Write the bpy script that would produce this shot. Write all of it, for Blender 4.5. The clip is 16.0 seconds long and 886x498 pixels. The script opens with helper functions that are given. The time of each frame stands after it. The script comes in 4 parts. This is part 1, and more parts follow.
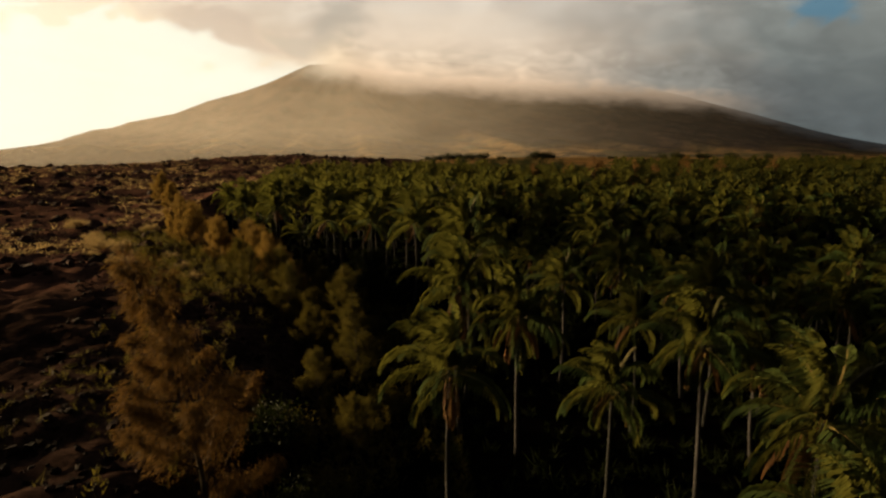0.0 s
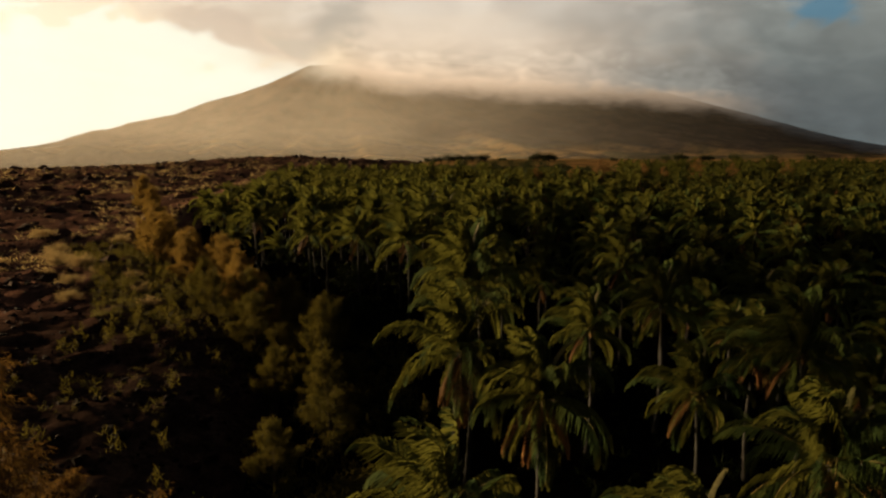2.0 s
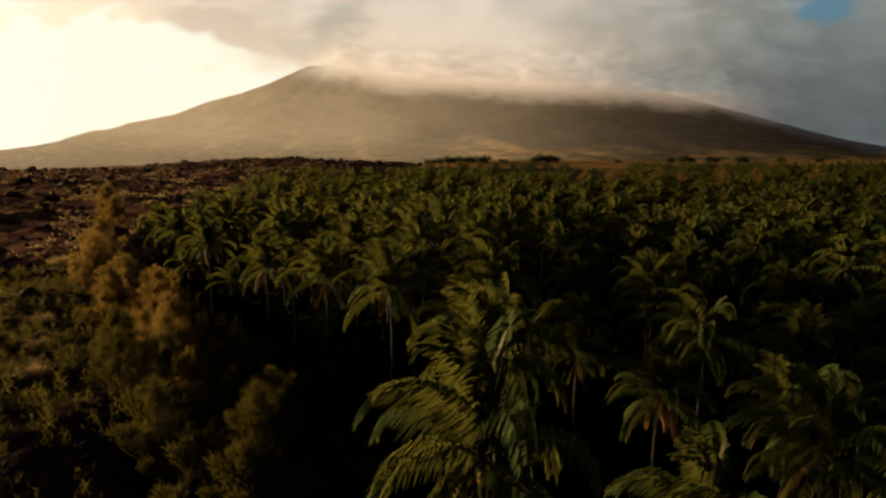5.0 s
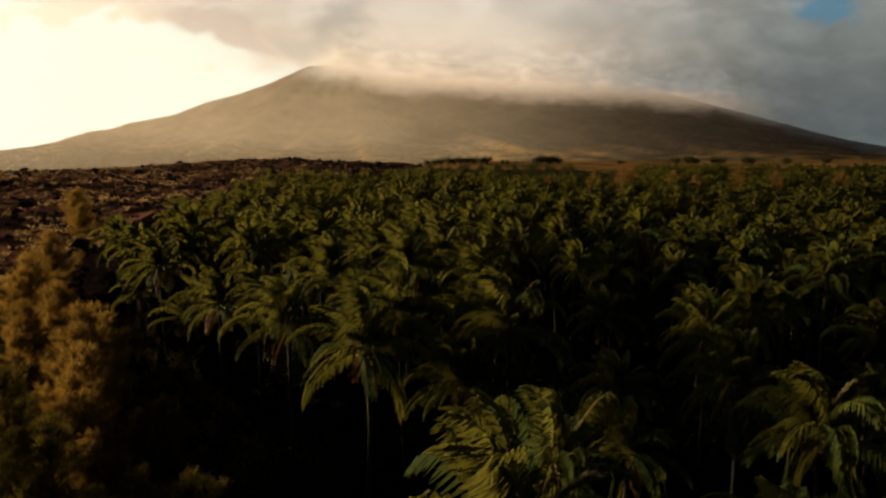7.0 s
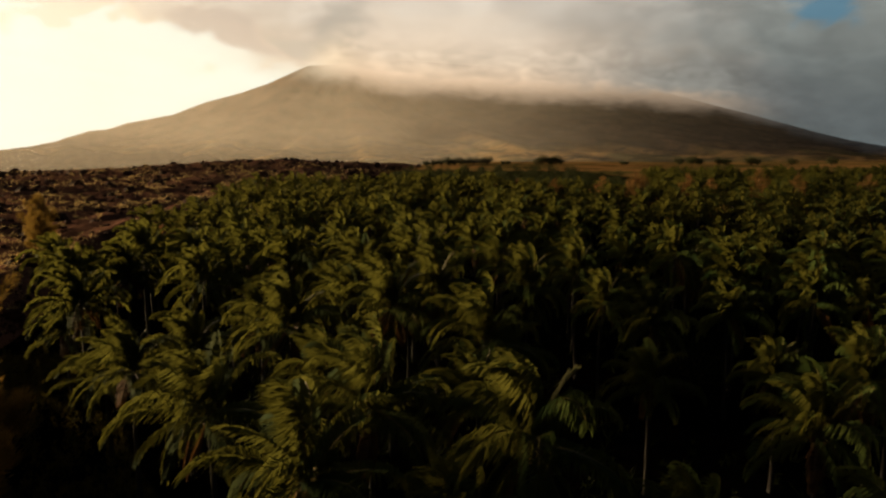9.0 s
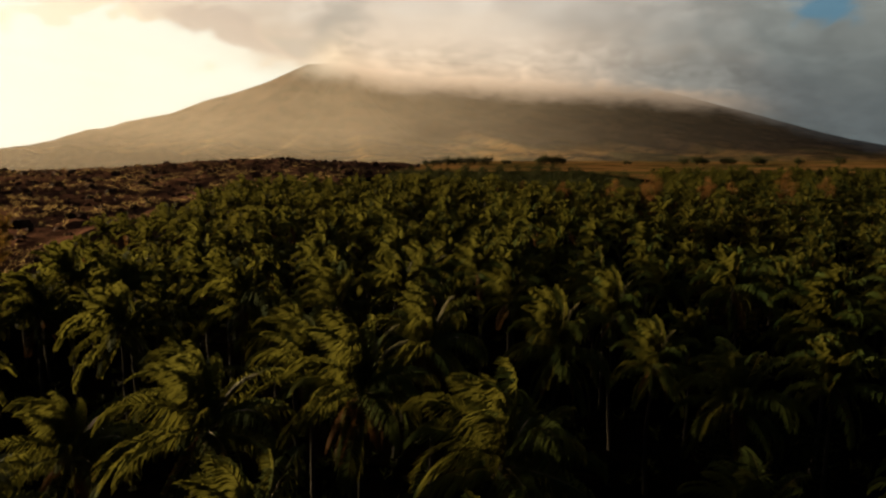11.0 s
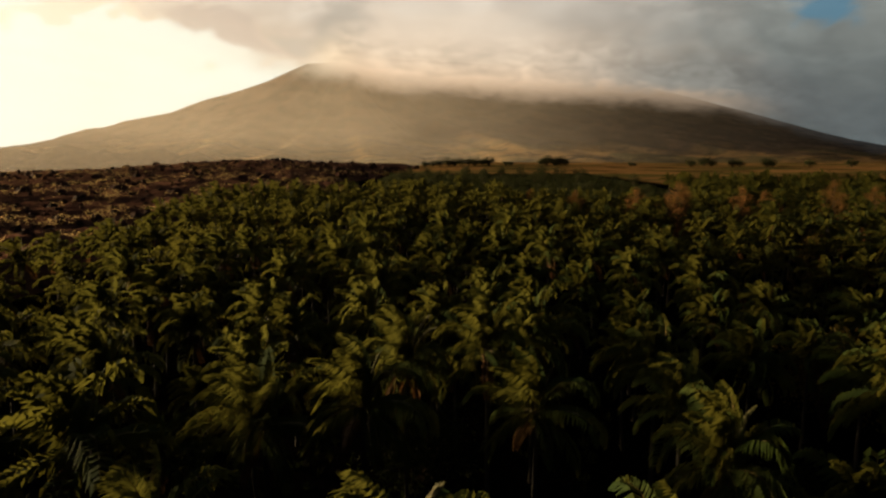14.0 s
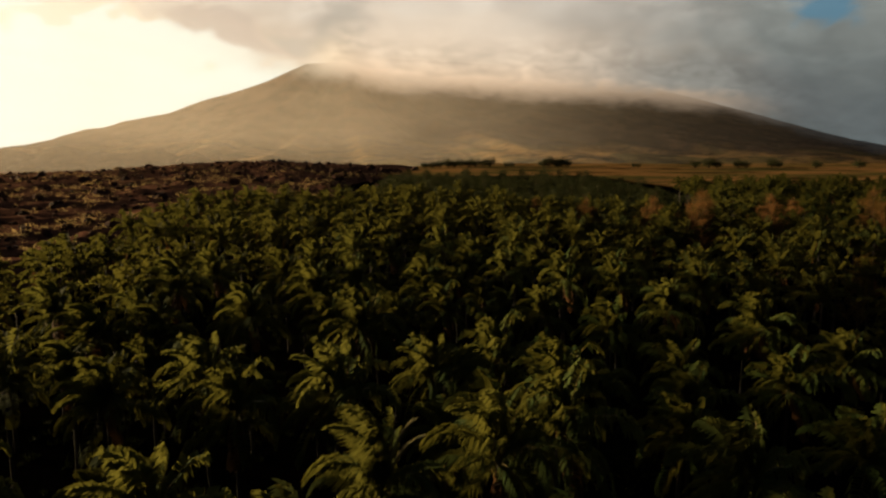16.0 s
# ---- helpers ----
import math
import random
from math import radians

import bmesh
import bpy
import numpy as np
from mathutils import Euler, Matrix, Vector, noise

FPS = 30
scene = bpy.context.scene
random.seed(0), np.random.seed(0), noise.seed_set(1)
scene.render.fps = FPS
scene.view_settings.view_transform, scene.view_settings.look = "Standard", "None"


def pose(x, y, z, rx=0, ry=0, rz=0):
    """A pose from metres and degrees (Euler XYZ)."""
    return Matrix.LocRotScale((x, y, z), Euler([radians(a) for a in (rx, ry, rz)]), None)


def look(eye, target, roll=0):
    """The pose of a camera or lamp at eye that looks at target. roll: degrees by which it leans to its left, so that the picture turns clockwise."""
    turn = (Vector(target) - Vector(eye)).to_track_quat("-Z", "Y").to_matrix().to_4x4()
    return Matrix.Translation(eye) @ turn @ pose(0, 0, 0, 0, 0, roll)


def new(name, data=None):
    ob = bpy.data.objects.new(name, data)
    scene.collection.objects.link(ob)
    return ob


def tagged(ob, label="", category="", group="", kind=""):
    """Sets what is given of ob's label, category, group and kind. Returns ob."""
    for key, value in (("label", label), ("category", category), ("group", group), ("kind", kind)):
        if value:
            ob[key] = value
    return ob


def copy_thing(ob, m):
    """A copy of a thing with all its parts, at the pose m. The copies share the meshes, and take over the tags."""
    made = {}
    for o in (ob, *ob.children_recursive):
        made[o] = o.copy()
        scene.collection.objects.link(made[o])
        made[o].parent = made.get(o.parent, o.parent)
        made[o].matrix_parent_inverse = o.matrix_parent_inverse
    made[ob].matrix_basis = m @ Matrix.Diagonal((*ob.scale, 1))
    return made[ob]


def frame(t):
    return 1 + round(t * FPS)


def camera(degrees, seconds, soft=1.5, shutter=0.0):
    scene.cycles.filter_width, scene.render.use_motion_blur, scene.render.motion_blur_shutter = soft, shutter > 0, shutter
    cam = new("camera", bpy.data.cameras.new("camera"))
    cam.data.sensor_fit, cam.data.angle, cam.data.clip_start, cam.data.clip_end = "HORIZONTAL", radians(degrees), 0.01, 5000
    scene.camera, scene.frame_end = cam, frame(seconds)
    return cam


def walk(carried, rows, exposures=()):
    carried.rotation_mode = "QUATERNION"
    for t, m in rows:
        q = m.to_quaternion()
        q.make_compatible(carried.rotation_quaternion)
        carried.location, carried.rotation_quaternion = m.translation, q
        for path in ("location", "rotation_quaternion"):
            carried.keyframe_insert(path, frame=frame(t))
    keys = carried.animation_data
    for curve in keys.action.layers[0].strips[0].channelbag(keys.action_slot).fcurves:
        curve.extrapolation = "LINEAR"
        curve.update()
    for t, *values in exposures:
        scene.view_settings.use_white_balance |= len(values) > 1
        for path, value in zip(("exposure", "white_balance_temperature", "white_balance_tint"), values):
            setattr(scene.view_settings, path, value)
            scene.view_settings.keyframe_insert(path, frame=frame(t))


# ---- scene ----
cam = camera(78.8, 16.0, soft=2.4)
METRES, EYE, TILT, LEAN, TURN = 106.0, 22.0, -6.0, 0.0, 0.0
ROWS = [
    (0.0, 0.0, 0.0, 0.0, -0.01, -1.53, 0.19),
    (0.5, 0.0009, 0.0241, 0.0052, 0.0, -1.5, 0.19),
    (1.0, 0.002, 0.0492, 0.0102, 0.0, -1.46, 0.2),
    (1.5, 0.0029, 0.0752, 0.016, 0.0, -1.46, 0.15),
    (2.0, 0.0037, 0.1025, 0.0219, 0.0, -1.43, 0.13),
    (2.5, 0.0044, 0.1305, 0.0275, 0.01, -1.39, 0.13),
    (3.0, 0.005, 0.1587, 0.0334, 0.0, -1.39, 0.14),
    (3.5, 0.0053, 0.1876, 0.0396, -0.01, -1.37, 0.09),
    (4.0, 0.0061, 0.2165, 0.0462, 0.0, -1.38, 0.05),
    (6.5, 0.0096, 0.3657, 0.0781, 0.06, -1.34, 0.09),
    (7.0, 0.0108, 0.3962, 0.0847, 0.07, -1.34, 0.06),
    (7.5, 0.0118, 0.427, 0.0914, 0.07, -1.31, 0.07),
    (8.0, 0.0131, 0.4585, 0.0979, 0.07, -1.31, 0.05),
    (8.5, 0.0143, 0.4899, 0.1048, 0.07, -1.33, 0.04),
    (9.0, 0.0153, 0.522, 0.1119, 0.06, -1.35, 0.05),
    (11.5, 0.0191, 0.6888, 0.1468, 0.06, -1.49, -0.02),
    (12.0, 0.0205, 0.7211, 0.1539, 0.06, -1.46, -0.04),
    (12.5, 0.0218, 0.7537, 0.1609, 0.05, -1.44, -0.04),
    (13.0, 0.0231, 0.7861, 0.1684, 0.07, -1.46, -0.04),
    (13.5, 0.0243, 0.8185, 0.176, 0.07, -1.48, -0.07),
    (14.0, 0.0256, 0.8506, 0.1833, 0.08, -1.49, -0.09),
    (14.5, 0.0265, 0.8823, 0.1907, 0.08, -1.48, -0.07),
    (15.0, 0.0277, 0.9143, 0.1983, 0.09, -1.48, -0.06),
    (15.5, 0.0286, 0.9453, 0.2061, 0.08, -1.49, -0.07),
    (16.0, 0.0294, 0.9763, 0.2138, 0.09, -1.48, -0.06),
]
walk(cam, [(t, pose(0, 0, EYE, TILT, LEAN, TURN) @ pose(METRES * x, METRES * y, METRES * z, 90 + pitch, roll, yaw)) for t, x, y, z, yaw, pitch, roll in ROWS])

# ================= camera is above; world, sun =================
SUN_AZ, SUN_EL = -70.0, 7.2      # degrees; azimuth from +y towards +x


class Nodes:
    """A small writer of node trees."""

    def __init__(self, tree):
        self.t = tree
        tree.nodes.clear()

    def add(self, kind, **sets):
        n = self.t.nodes.new(kind)
        for k, v in sets.items():
            setattr(n, k, v)
        return n

    def put(self, sock, v):
        if isinstance(v, bpy.types.NodeSocket):
            self.t.links.new(v, sock)
        elif v is not None:
            if sock.type == "RGBA" and not isinstance(v, (int, float)):
                v = (*v, 1.0)[:4]
            sock.default_value = v

    def math(self, op, a, b=None, c=None, clamp=False):
        n = self.add("ShaderNodeMath", operation=op, use_clamp=clamp)
        for s, v in zip(n.inputs, (a, b, c)):
            self.put(s, v)
        return n.outputs[0]

    def ramp(self, x, lo, hi, a=0.0, b=1.0, smooth=True):
        n = self.add("ShaderNodeMapRange", interpolation_type="SMOOTHSTEP" if smooth else "LINEAR", clamp=True)
        for s, v in zip(n.inputs, (x, lo, hi, a, b)):
            self.put(s, v)
        return n.outputs[0]

    def mix(self, f, a, b, how="MIX"):
        n = self.add("ShaderNodeMix", data_type="RGBA", blend_type=how)
        self.put(n.inputs[0], f), self.put(n.inputs[6], a), self.put(n.inputs[7], b)
        return n.outputs[2]

    def noise(self, vec, scale, detail=4.0, rough=0.55, warp=0.0):
        n = self.add("ShaderNodeTexNoise")
        self.put(n.inputs["Vector"], vec)
        for k, v in (("Scale", scale), ("Detail", detail), ("Roughness", rough), ("Distortion", warp)):
            n.inputs[k].default_value = v
        return n.outputs[0]

    def vec(self, x, y, z):
        n = self.add("ShaderNodeCombineXYZ")
        for s, v in zip(n.inputs, (x, y, z)):
            self.put(s, v)
        return n.outputs[0]

    def split(self, v):
        n = self.add("ShaderNodeSeparateXYZ")
        self.put(n.inputs[0], v)
        return n.outputs


def bell(k, x, at, width):
    """A soft hump of height one."""
    d = k.math("DIVIDE", k.math("SUBTRACT", x, at), width)
    return k.math("POWER", 2.718, k.math("MULTIPLY", k.math("MULTIPLY", d, d), -1.0))


def build_sky():
    world = bpy.data.worlds.new("evening_sky")
    scene.world = world
    world.use_nodes = True
    k = Nodes(world.node_tree)
    out, bg = k.add("ShaderNodeOutputWorld"), k.add("ShaderNodeBackground")
    sky = k.add("ShaderNodeTexSky", sky_type="NISHITA", sun_disc=False)
    sky.sun_elevation, sky.sun_rotation = radians(SUN_EL), radians(SUN_AZ)
    sky.altitude, sky.air_density, sky.dust_density, sky.ozone_density = 50, 1.2, 2.5, 1.5
    d = k.add("ShaderNodeTexCoord").outputs["Generated"]
    x, y, z = k.split(d)
    az = k.math("ARCTAN2", x, y)
    el = k.math("ARCSINE", z)
    clear = k.mix(1.0, sky.outputs[0], (SKY_GAIN, SKY_GAIN, SKY_GAIN), "MULTIPLY")
    # a cloud ceiling over the volcano: u runs from south to north, v upwards
    ahead = k.math("MAXIMUM", y, 0.3)
    u, v = k.math("DIVIDE", x, ahead), k.math("DIVIDE", z, ahead)
    flow = k.vec(k.math("MULTIPLY", u, 2.6), k.math("MULTIPLY", v, 5.5), 3.1)
    big = k.noise(flow, 1.7, 5, 0.5, 0.8)
    fine = k.noise(k.vec(k.math("MULTIPLY", u, 5.0), k.math("MULTIPLY", v, 9.0), 7.7), 1.6, 4, 0.48, 0.6)
    wisp = k.noise(flow, 4.0, 4, 0.46, 0.5)
    u2 = k.math("ADD", u, k.math("MULTIPLY", k.math("SUBTRACT", fine, 0.5), 0.24))
    v2 = k.math("ADD", v, k.math("MULTIPLY", k.math("SUBTRACT", wisp, 0.5), 0.09))
    high = k.ramp(v2, 0.15, 0.31)
    bright = k.mix(k.ramp(k.math("ADD", k.math("ADD", fine, k.math("MULTIPLY", k.ramp(v2, 0.235, 0.29), 0.27)), k.math("MULTIPLY", k.math("SUBTRACT", wisp, 0.5), 0.3)), 0.63, 0.78),
                   (0.85, 0.925, 0.83), (0.91, 0.77, 0.56))
    peach = k.mix(high, (0.76, 0.57, 0.40), (0.64, 0.57, 0.48))
    grey = k.mix(k.ramp(v2, 0.08, 0.30), (0.105, 0.126, 0.131), (0.240, 0.258, 0.242))
    # the lit gap on the sunward side ends along a slant
    slope = k.math("ADD", u2, k.math("MULTIPLY", k.math("SUBTRACT", v2, 0.2), 2.6))
    east = k.ramp(slope, -0.40, -0.12)
    west = k.ramp(u2, 0.12, 0.62)
    body = k.mix(west, k.mix(east, bright, peach), grey)
    lit = k.math("MULTIPLY", k.ramp(big, 0.33, 0.68, 0.84, 1.16), k.ramp(wisp, 0.3, 0.7, 0.92, 1.08))
    lit = k.math("ADD", 1.0, k.math("MULTIPLY", k.math("SUBTRACT", lit, 1.0), k.ramp(east, 0.0, 1.0, 0.12, 1.0)))
    body = k.mix(1.0, body, k.vec(lit, lit, lit), "MULTIPLY")
    # billows that catch the light above the shoulder, and two dusky clouds beside them
    puff = k.math("MULTIPLY", bell(k, u2, 0.0, 0.20), bell(k, v2, 0.235, 0.085))
    body = k.mix(k.ramp(puff, 0.1, 0.8, 0.0, 0.75), body, (0.82, 0.69, 0.55))
    slant = k.math("ADD", v2, k.math("MULTIPLY", k.math("ADD", u2, 0.38), 0.24))
    smudge = k.math("MULTIPLY", bell(k, u2, -0.38, 0.14), bell(k, slant, 0.262, 0.028))
    body = k.mix(k.ramp(smudge, 0.15, 0.80, 0.0, 0.9), body, (0.50, 0.425, 0.365))
    second = k.math("MULTIPLY", bell(k, u2, -0.20, 0.07), bell(k, v2, 0.262, 0.06))
    body = k.mix(k.ramp(second, 0.15, 0.85, 0.0, 0.7), body, (0.37, 0.355, 0.315))
    # the unseen sky, overhead and behind, is made very dark to hold down fill light
    dull = k.math("MAXIMUM", k.ramp(el, 0.42, 0.95), k.ramp(k.math("ABSOLUTE", az), 0.95, 1.7))
    unseen_dim = k.mix(k.ramp(big, 0.3, 0.7), UNSEEN_A, UNSEEN_B)
    body = k.mix(dull, body, unseen_dim)
    # one hole of blue
    hole = k.math("MULTIPLY", bell(k, u2, 0.66, 0.075), bell(k, v2, 0.30, 0.042))
    colour = k.mix(k.ramp(hole, 0.25, 0.85, 0.0, 0.8), body, (0.085, 0.215, 0.31))
    glow = k.math("MULTIPLY", bell(k, az, -0.92, 0.30), bell(k, el, 0.15, 0.16))
    colour = k.mix(glow, colour, (0.88, 0.96, 0.88))
    # the haze round the sun, beyond the edge of the view
    blaze = k.math("MULTIPLY", bell(k, az, -1.13, 0.21), bell(k, el, 0.16, 0.15))
    colour = k.mix(1.0, colour, k.mix(blaze, (0.0, 0.0, 0.0), (5.0, 3.7, 2.0)), "ADD")
    colour = k.mix(0.03, colour, clear)
    below = k.ramp(el, -0.02, -0.10)
    colour = k.mix(below, colour, (0.02, 0.018, 0.014))
    k.put(bg.inputs[0], colour)
    bg.inputs[1].default_value = SKY_STRENGTH
    k.put(out.inputs[0], bg.outputs[0])


SKY_GAIN, SKY_STRENGTH = 0.10, 0.615
UNSEEN_A, UNSEEN_B = (0.016, 0.018, 0.02), (0.03, 0.032, 0.034)
build_sky()
scene.view_settings.exposure = 0.7
sun = new("sun", bpy.data.lights.new("sun", "SUN"))
sun.data.energy, sun.data.angle, sun.data.color = 9.2, radians(7.0), (1.0, 0.72, 0.37)
_a, _e = radians(SUN_AZ), radians(SUN_EL)
SUN_DIR = Vector((math.sin(_a) * math.cos(_e), math.cos(_a) * math.cos(_e), math.sin(_e)))
sun.matrix_world = look(SUN_DIR * 400, (0, 0, 0))


# ================= materials =================
def material(name, base, second, scale, rough=0.8, bump=0.0, bump_scale=None, translucent=0.0, through_colour=None,
             by="object", vary=0.35, spec=0.05, fine=None):
    """A surface in two tones, mottled at two sizes, varied from piece to piece."""
    m = bpy.data.materials.new(name)
    m.use_nodes = True
    k = Nodes(m.node_tree)
    out, bs = k.add("ShaderNodeOutputMaterial"), k.add("ShaderNodeBsdfPrincipled")
    pos = k.add("ShaderNodeNewGeometry").outputs["Position"]
    mott = k.ramp(k.noise(pos, scale, 5, 0.6), 0.32, 0.68)
    grain = k.ramp(k.noise(pos, fine or scale * 9, 3, 0.6), 0.25, 0.75, 0.72, 1.28)
    colour = k.mix(mott, base, second)
    colour = k.mix(1.0, colour, k.vec(grain, grain, grain), "MULTIPLY")
    if by == "object":
        rnd = k.add("ShaderNodeObjectInfo").outputs["Random"]
    else:
        rnd = k.add("ShaderNodeNewGeometry").outputs["Random Per Island"]
    r2 = k.ramp(rnd, 0.0, 1.0, 1.0 - vary, 1.0 + vary, False)
    tint = k.vec(r2, k.ramp(rnd, 0.0, 1.0, 1.0 - vary * 0.8, 1.0 + vary * 0.75, False), r2)
    colour = k.mix(1.0, colour, tint, "MULTIPLY")
    k.put(bs.inputs["Base Color"], colour)
    bs.inputs["Roughness"].default_value = rough
    bs.inputs["Specular IOR Level"].default_value = spec
    if bump:
        b = k.add("ShaderNodeBump")
        b.inputs["Strength"].default_value, b.inputs["Distance"].default_value = 0.9, bump
        k.put(b.inputs["Height"], k.noise(pos, bump_scale or scale * 4, 6, 0.6))
        k.put(bs.inputs["Normal"], b.outputs[0])
    last = bs.outputs[0]
    if translucent:
        tr, mx = k.add("ShaderNodeBsdfTranslucent"), k.add("ShaderNodeMixShader")
        k.put(tr.inputs[0], k.mix(0.6, colour, through_colour or base))
        k.put(mx.inputs[0], translucent), k.put(mx.inputs[1], last), k.put(mx.inputs[2], tr.outputs[0])
        last = mx.outputs[0]
    k.put(out.inputs[0], last)
    return m


M_LEAF = material("palm_leaf", (0.041, 0.053, 0.012), (0.020, 0.036, 0.012), 0.5, 0.85, translucent=0.45,
                  through_colour=(0.108, 0.096, 0.016), vary=0.4, spec=0.03)
M_LEAF_FAR = material("palm_leaf_far", (0.031, 0.033, 0.008), (0.016, 0.024, 0.008), 0.12, 0.85, translucent=0.45,
                      through_colour=(0.082, 0.074, 0.013), by="island", vary=0.35, spec=0.03)
M_DEAD = material("dead_frond", (0.0992, 0.0521, 0.0174), (0.0595, 0.0298, 0.0109), 1.2, 0.7, translucent=0.25, vary=0.35)
M_SPEAR = material("young_frond", (0.080, 0.073, 0.030), (0.055, 0.052, 0.022), 1.0, 0.6, translucent=0.3, vary=0.3)
M_RACHIS = material("frond_stalk", (0.093, 0.0713, 0.0217), (0.0682, 0.0527, 0.0161), 2.0, 0.5, vary=0.2)
M_TRUNK = material("palm_trunk", (0.029, 0.027, 0.0255), (0.017, 0.016, 0.015), 1.5, 0.85, 0.05, 6.0, vary=0.2)
M_NUT = material("coconut", (0.0992, 0.0744, 0.0186), (0.124, 0.062, 0.0186), 3.0, 0.45, vary=0.3)
M_NEEDLE = material("casuarina_needles", (0.160, 0.098, 0.027), (0.105, 0.069, 0.020), 0.6, 0.8, translucent=0.4,
                    through_colour=(0.1877, 0.116, 0.0221), by="island", vary=0.3, spec=0.03)
M_NEEDLE_BROWN = material("brown_casuarina_needles", (0.098, 0.054, 0.016), (0.060, 0.036, 0.012), 0.6, 0.8, translucent=0.35,
                          through_colour=(0.12, 0.066, 0.016), by="island", vary=0.35, spec=0.03)
M_NEEDLE_G = material("green_casuarina_needles", (0.0586, 0.0481, 0.0109), (0.0355, 0.0355, 0.0084), 0.6, 0.8, translucent=0.4,
                      through_colour=(0.0712, 0.0544, 0.0084), by="island", vary=0.3, spec=0.03)
M_RUST = material("rusty_needles", (0.136, 0.0704, 0.0224), (0.08, 0.0448, 0.016), 0.5, 0.8, translucent=0.3, vary=0.3)
# greens taken far down, so the colour holds the shade beneath the palms
M_BROAD_SHADED = material("shaded_broad_leaf", (0.0083, 0.0107, 0.0019), (0.0049, 0.0078, 0.0016), 0.8, 0.6, translucent=0.3,
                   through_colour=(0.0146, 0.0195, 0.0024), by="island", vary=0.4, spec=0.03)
M_YELLOW = material("yellowing_leaf", (0.0775, 0.0569, 0.0114), (0.0501, 0.0388, 0.0092), 0.8, 0.6, translucent=0.35,
                    through_colour=(0.1094, 0.0729, 0.0114), by="island", vary=0.35)
M_THICKET = material("thicket_leaf", (0.026, 0.030, 0.011), (0.016, 0.021, 0.010), 0.3, 0.7, translucent=0.3,
                     through_colour=(0.04, 0.042, 0.012), by="island", vary=0.4, spec=0.03)
M_BARK = material("bark", (0.062, 0.0465, 0.031), (0.0372, 0.0279, 0.0186), 2.0, 0.9, 0.04, 8.0, vary=0.2)
M_ROCK = material("lava_rock", (0.0169, 0.0084, 0.0054), (0.0078, 0.0042, 0.003), 0.25, 0.92, 0.15, 1.6, by="island", vary=0.35, spec=0.03)
M_BLOCK = material("clinker_block", (0.046, 0.0245, 0.0180), (0.027, 0.0150, 0.0115), 0.2, 0.95, 0.2, 1.2, by="island", vary=0.35, spec=0.02)
M_GRASS = material("dry_grass", (0.085, 0.070, 0.018), (0.050, 0.047, 0.012), 0.12, 0.8, translucent=0.35, by="island", vary=0.4, spec=0.03)
M_SCRUB = material("pale_scrub", (0.33, 0.235, 0.105), (0.19, 0.135, 0.055), 0.1, 0.85, translucent=0.3, by="island", vary=0.35, spec=0.03)


def lava_ground():
    """Brown clinkery lava with paler lichen patches and dry grass in the hollows."""
    m = bpy.data.materials.new("lava_ground")
    m.use_nodes = True
    k = Nodes(m.node_tree)
    out, bs = k.add("ShaderNodeOutputMaterial"), k.add("ShaderNodeBsdfPrincipled")
    pos = k.add("ShaderNodeNewGeometry").outputs["Position"]
    # red-brown tones raised so the colour carries the warm haze over the lava
    base = k.mix(k.ramp(k.noise(pos, 0.09, 6, 0.65, 0.4), 0.36, 0.66), (0.062, 0.0315, 0.0235), (0.100, 0.0510, 0.0350))
    pale = k.ramp(k.noise(pos, 0.35, 6, 0.7), 0.60, 0.74, 0.0, 0.4)
    base = k.mix(pale, base, (0.095, 0.056, 0.038))
    x, y, z = k.split(pos)
    flow = k.math("ADD", k.math("ADD", y, k.math("MULTIPLY", x, -0.8)), k.ramp(k.noise(pos, 0.05, 5, 0.6), 0.2, 0.8, -35.0, 35.0, False))
    young = k.mix(k.ramp(k.noise(pos, 0.5, 6, 0.7), 0.4, 0.65), (0.014, 0.0085, 0.0070), (0.038, 0.0225, 0.0165))
    base = k.mix(k.ramp(flow, 85.0, 150.0), young, base)
    fine = k.ramp(k.noise(pos, 3.0, 5, 0.7), 0.25, 0.75, 0.6, 1.4)
    k.put(bs.inputs["Base Color"], k.mix(1.0, base, k.vec(fine, fine, fine), "MULTIPLY"))
    bs.inputs["Roughness"].default_value = 0.95
    bs.inputs["Specular IOR Level"].default_value = 0.0
    b = k.add("ShaderNodeBump")
    b.inputs["Strength"].default_value, b.inputs["Distance"].default_value = 0.8, 0.3
    k.put(b.inputs["Height"], k.noise(pos, 0.8, 8, 0.7))
    k.put(bs.inputs["Normal"], b.outputs[0])
    k.put(out.inputs[0], bs.outputs[0])
    return m


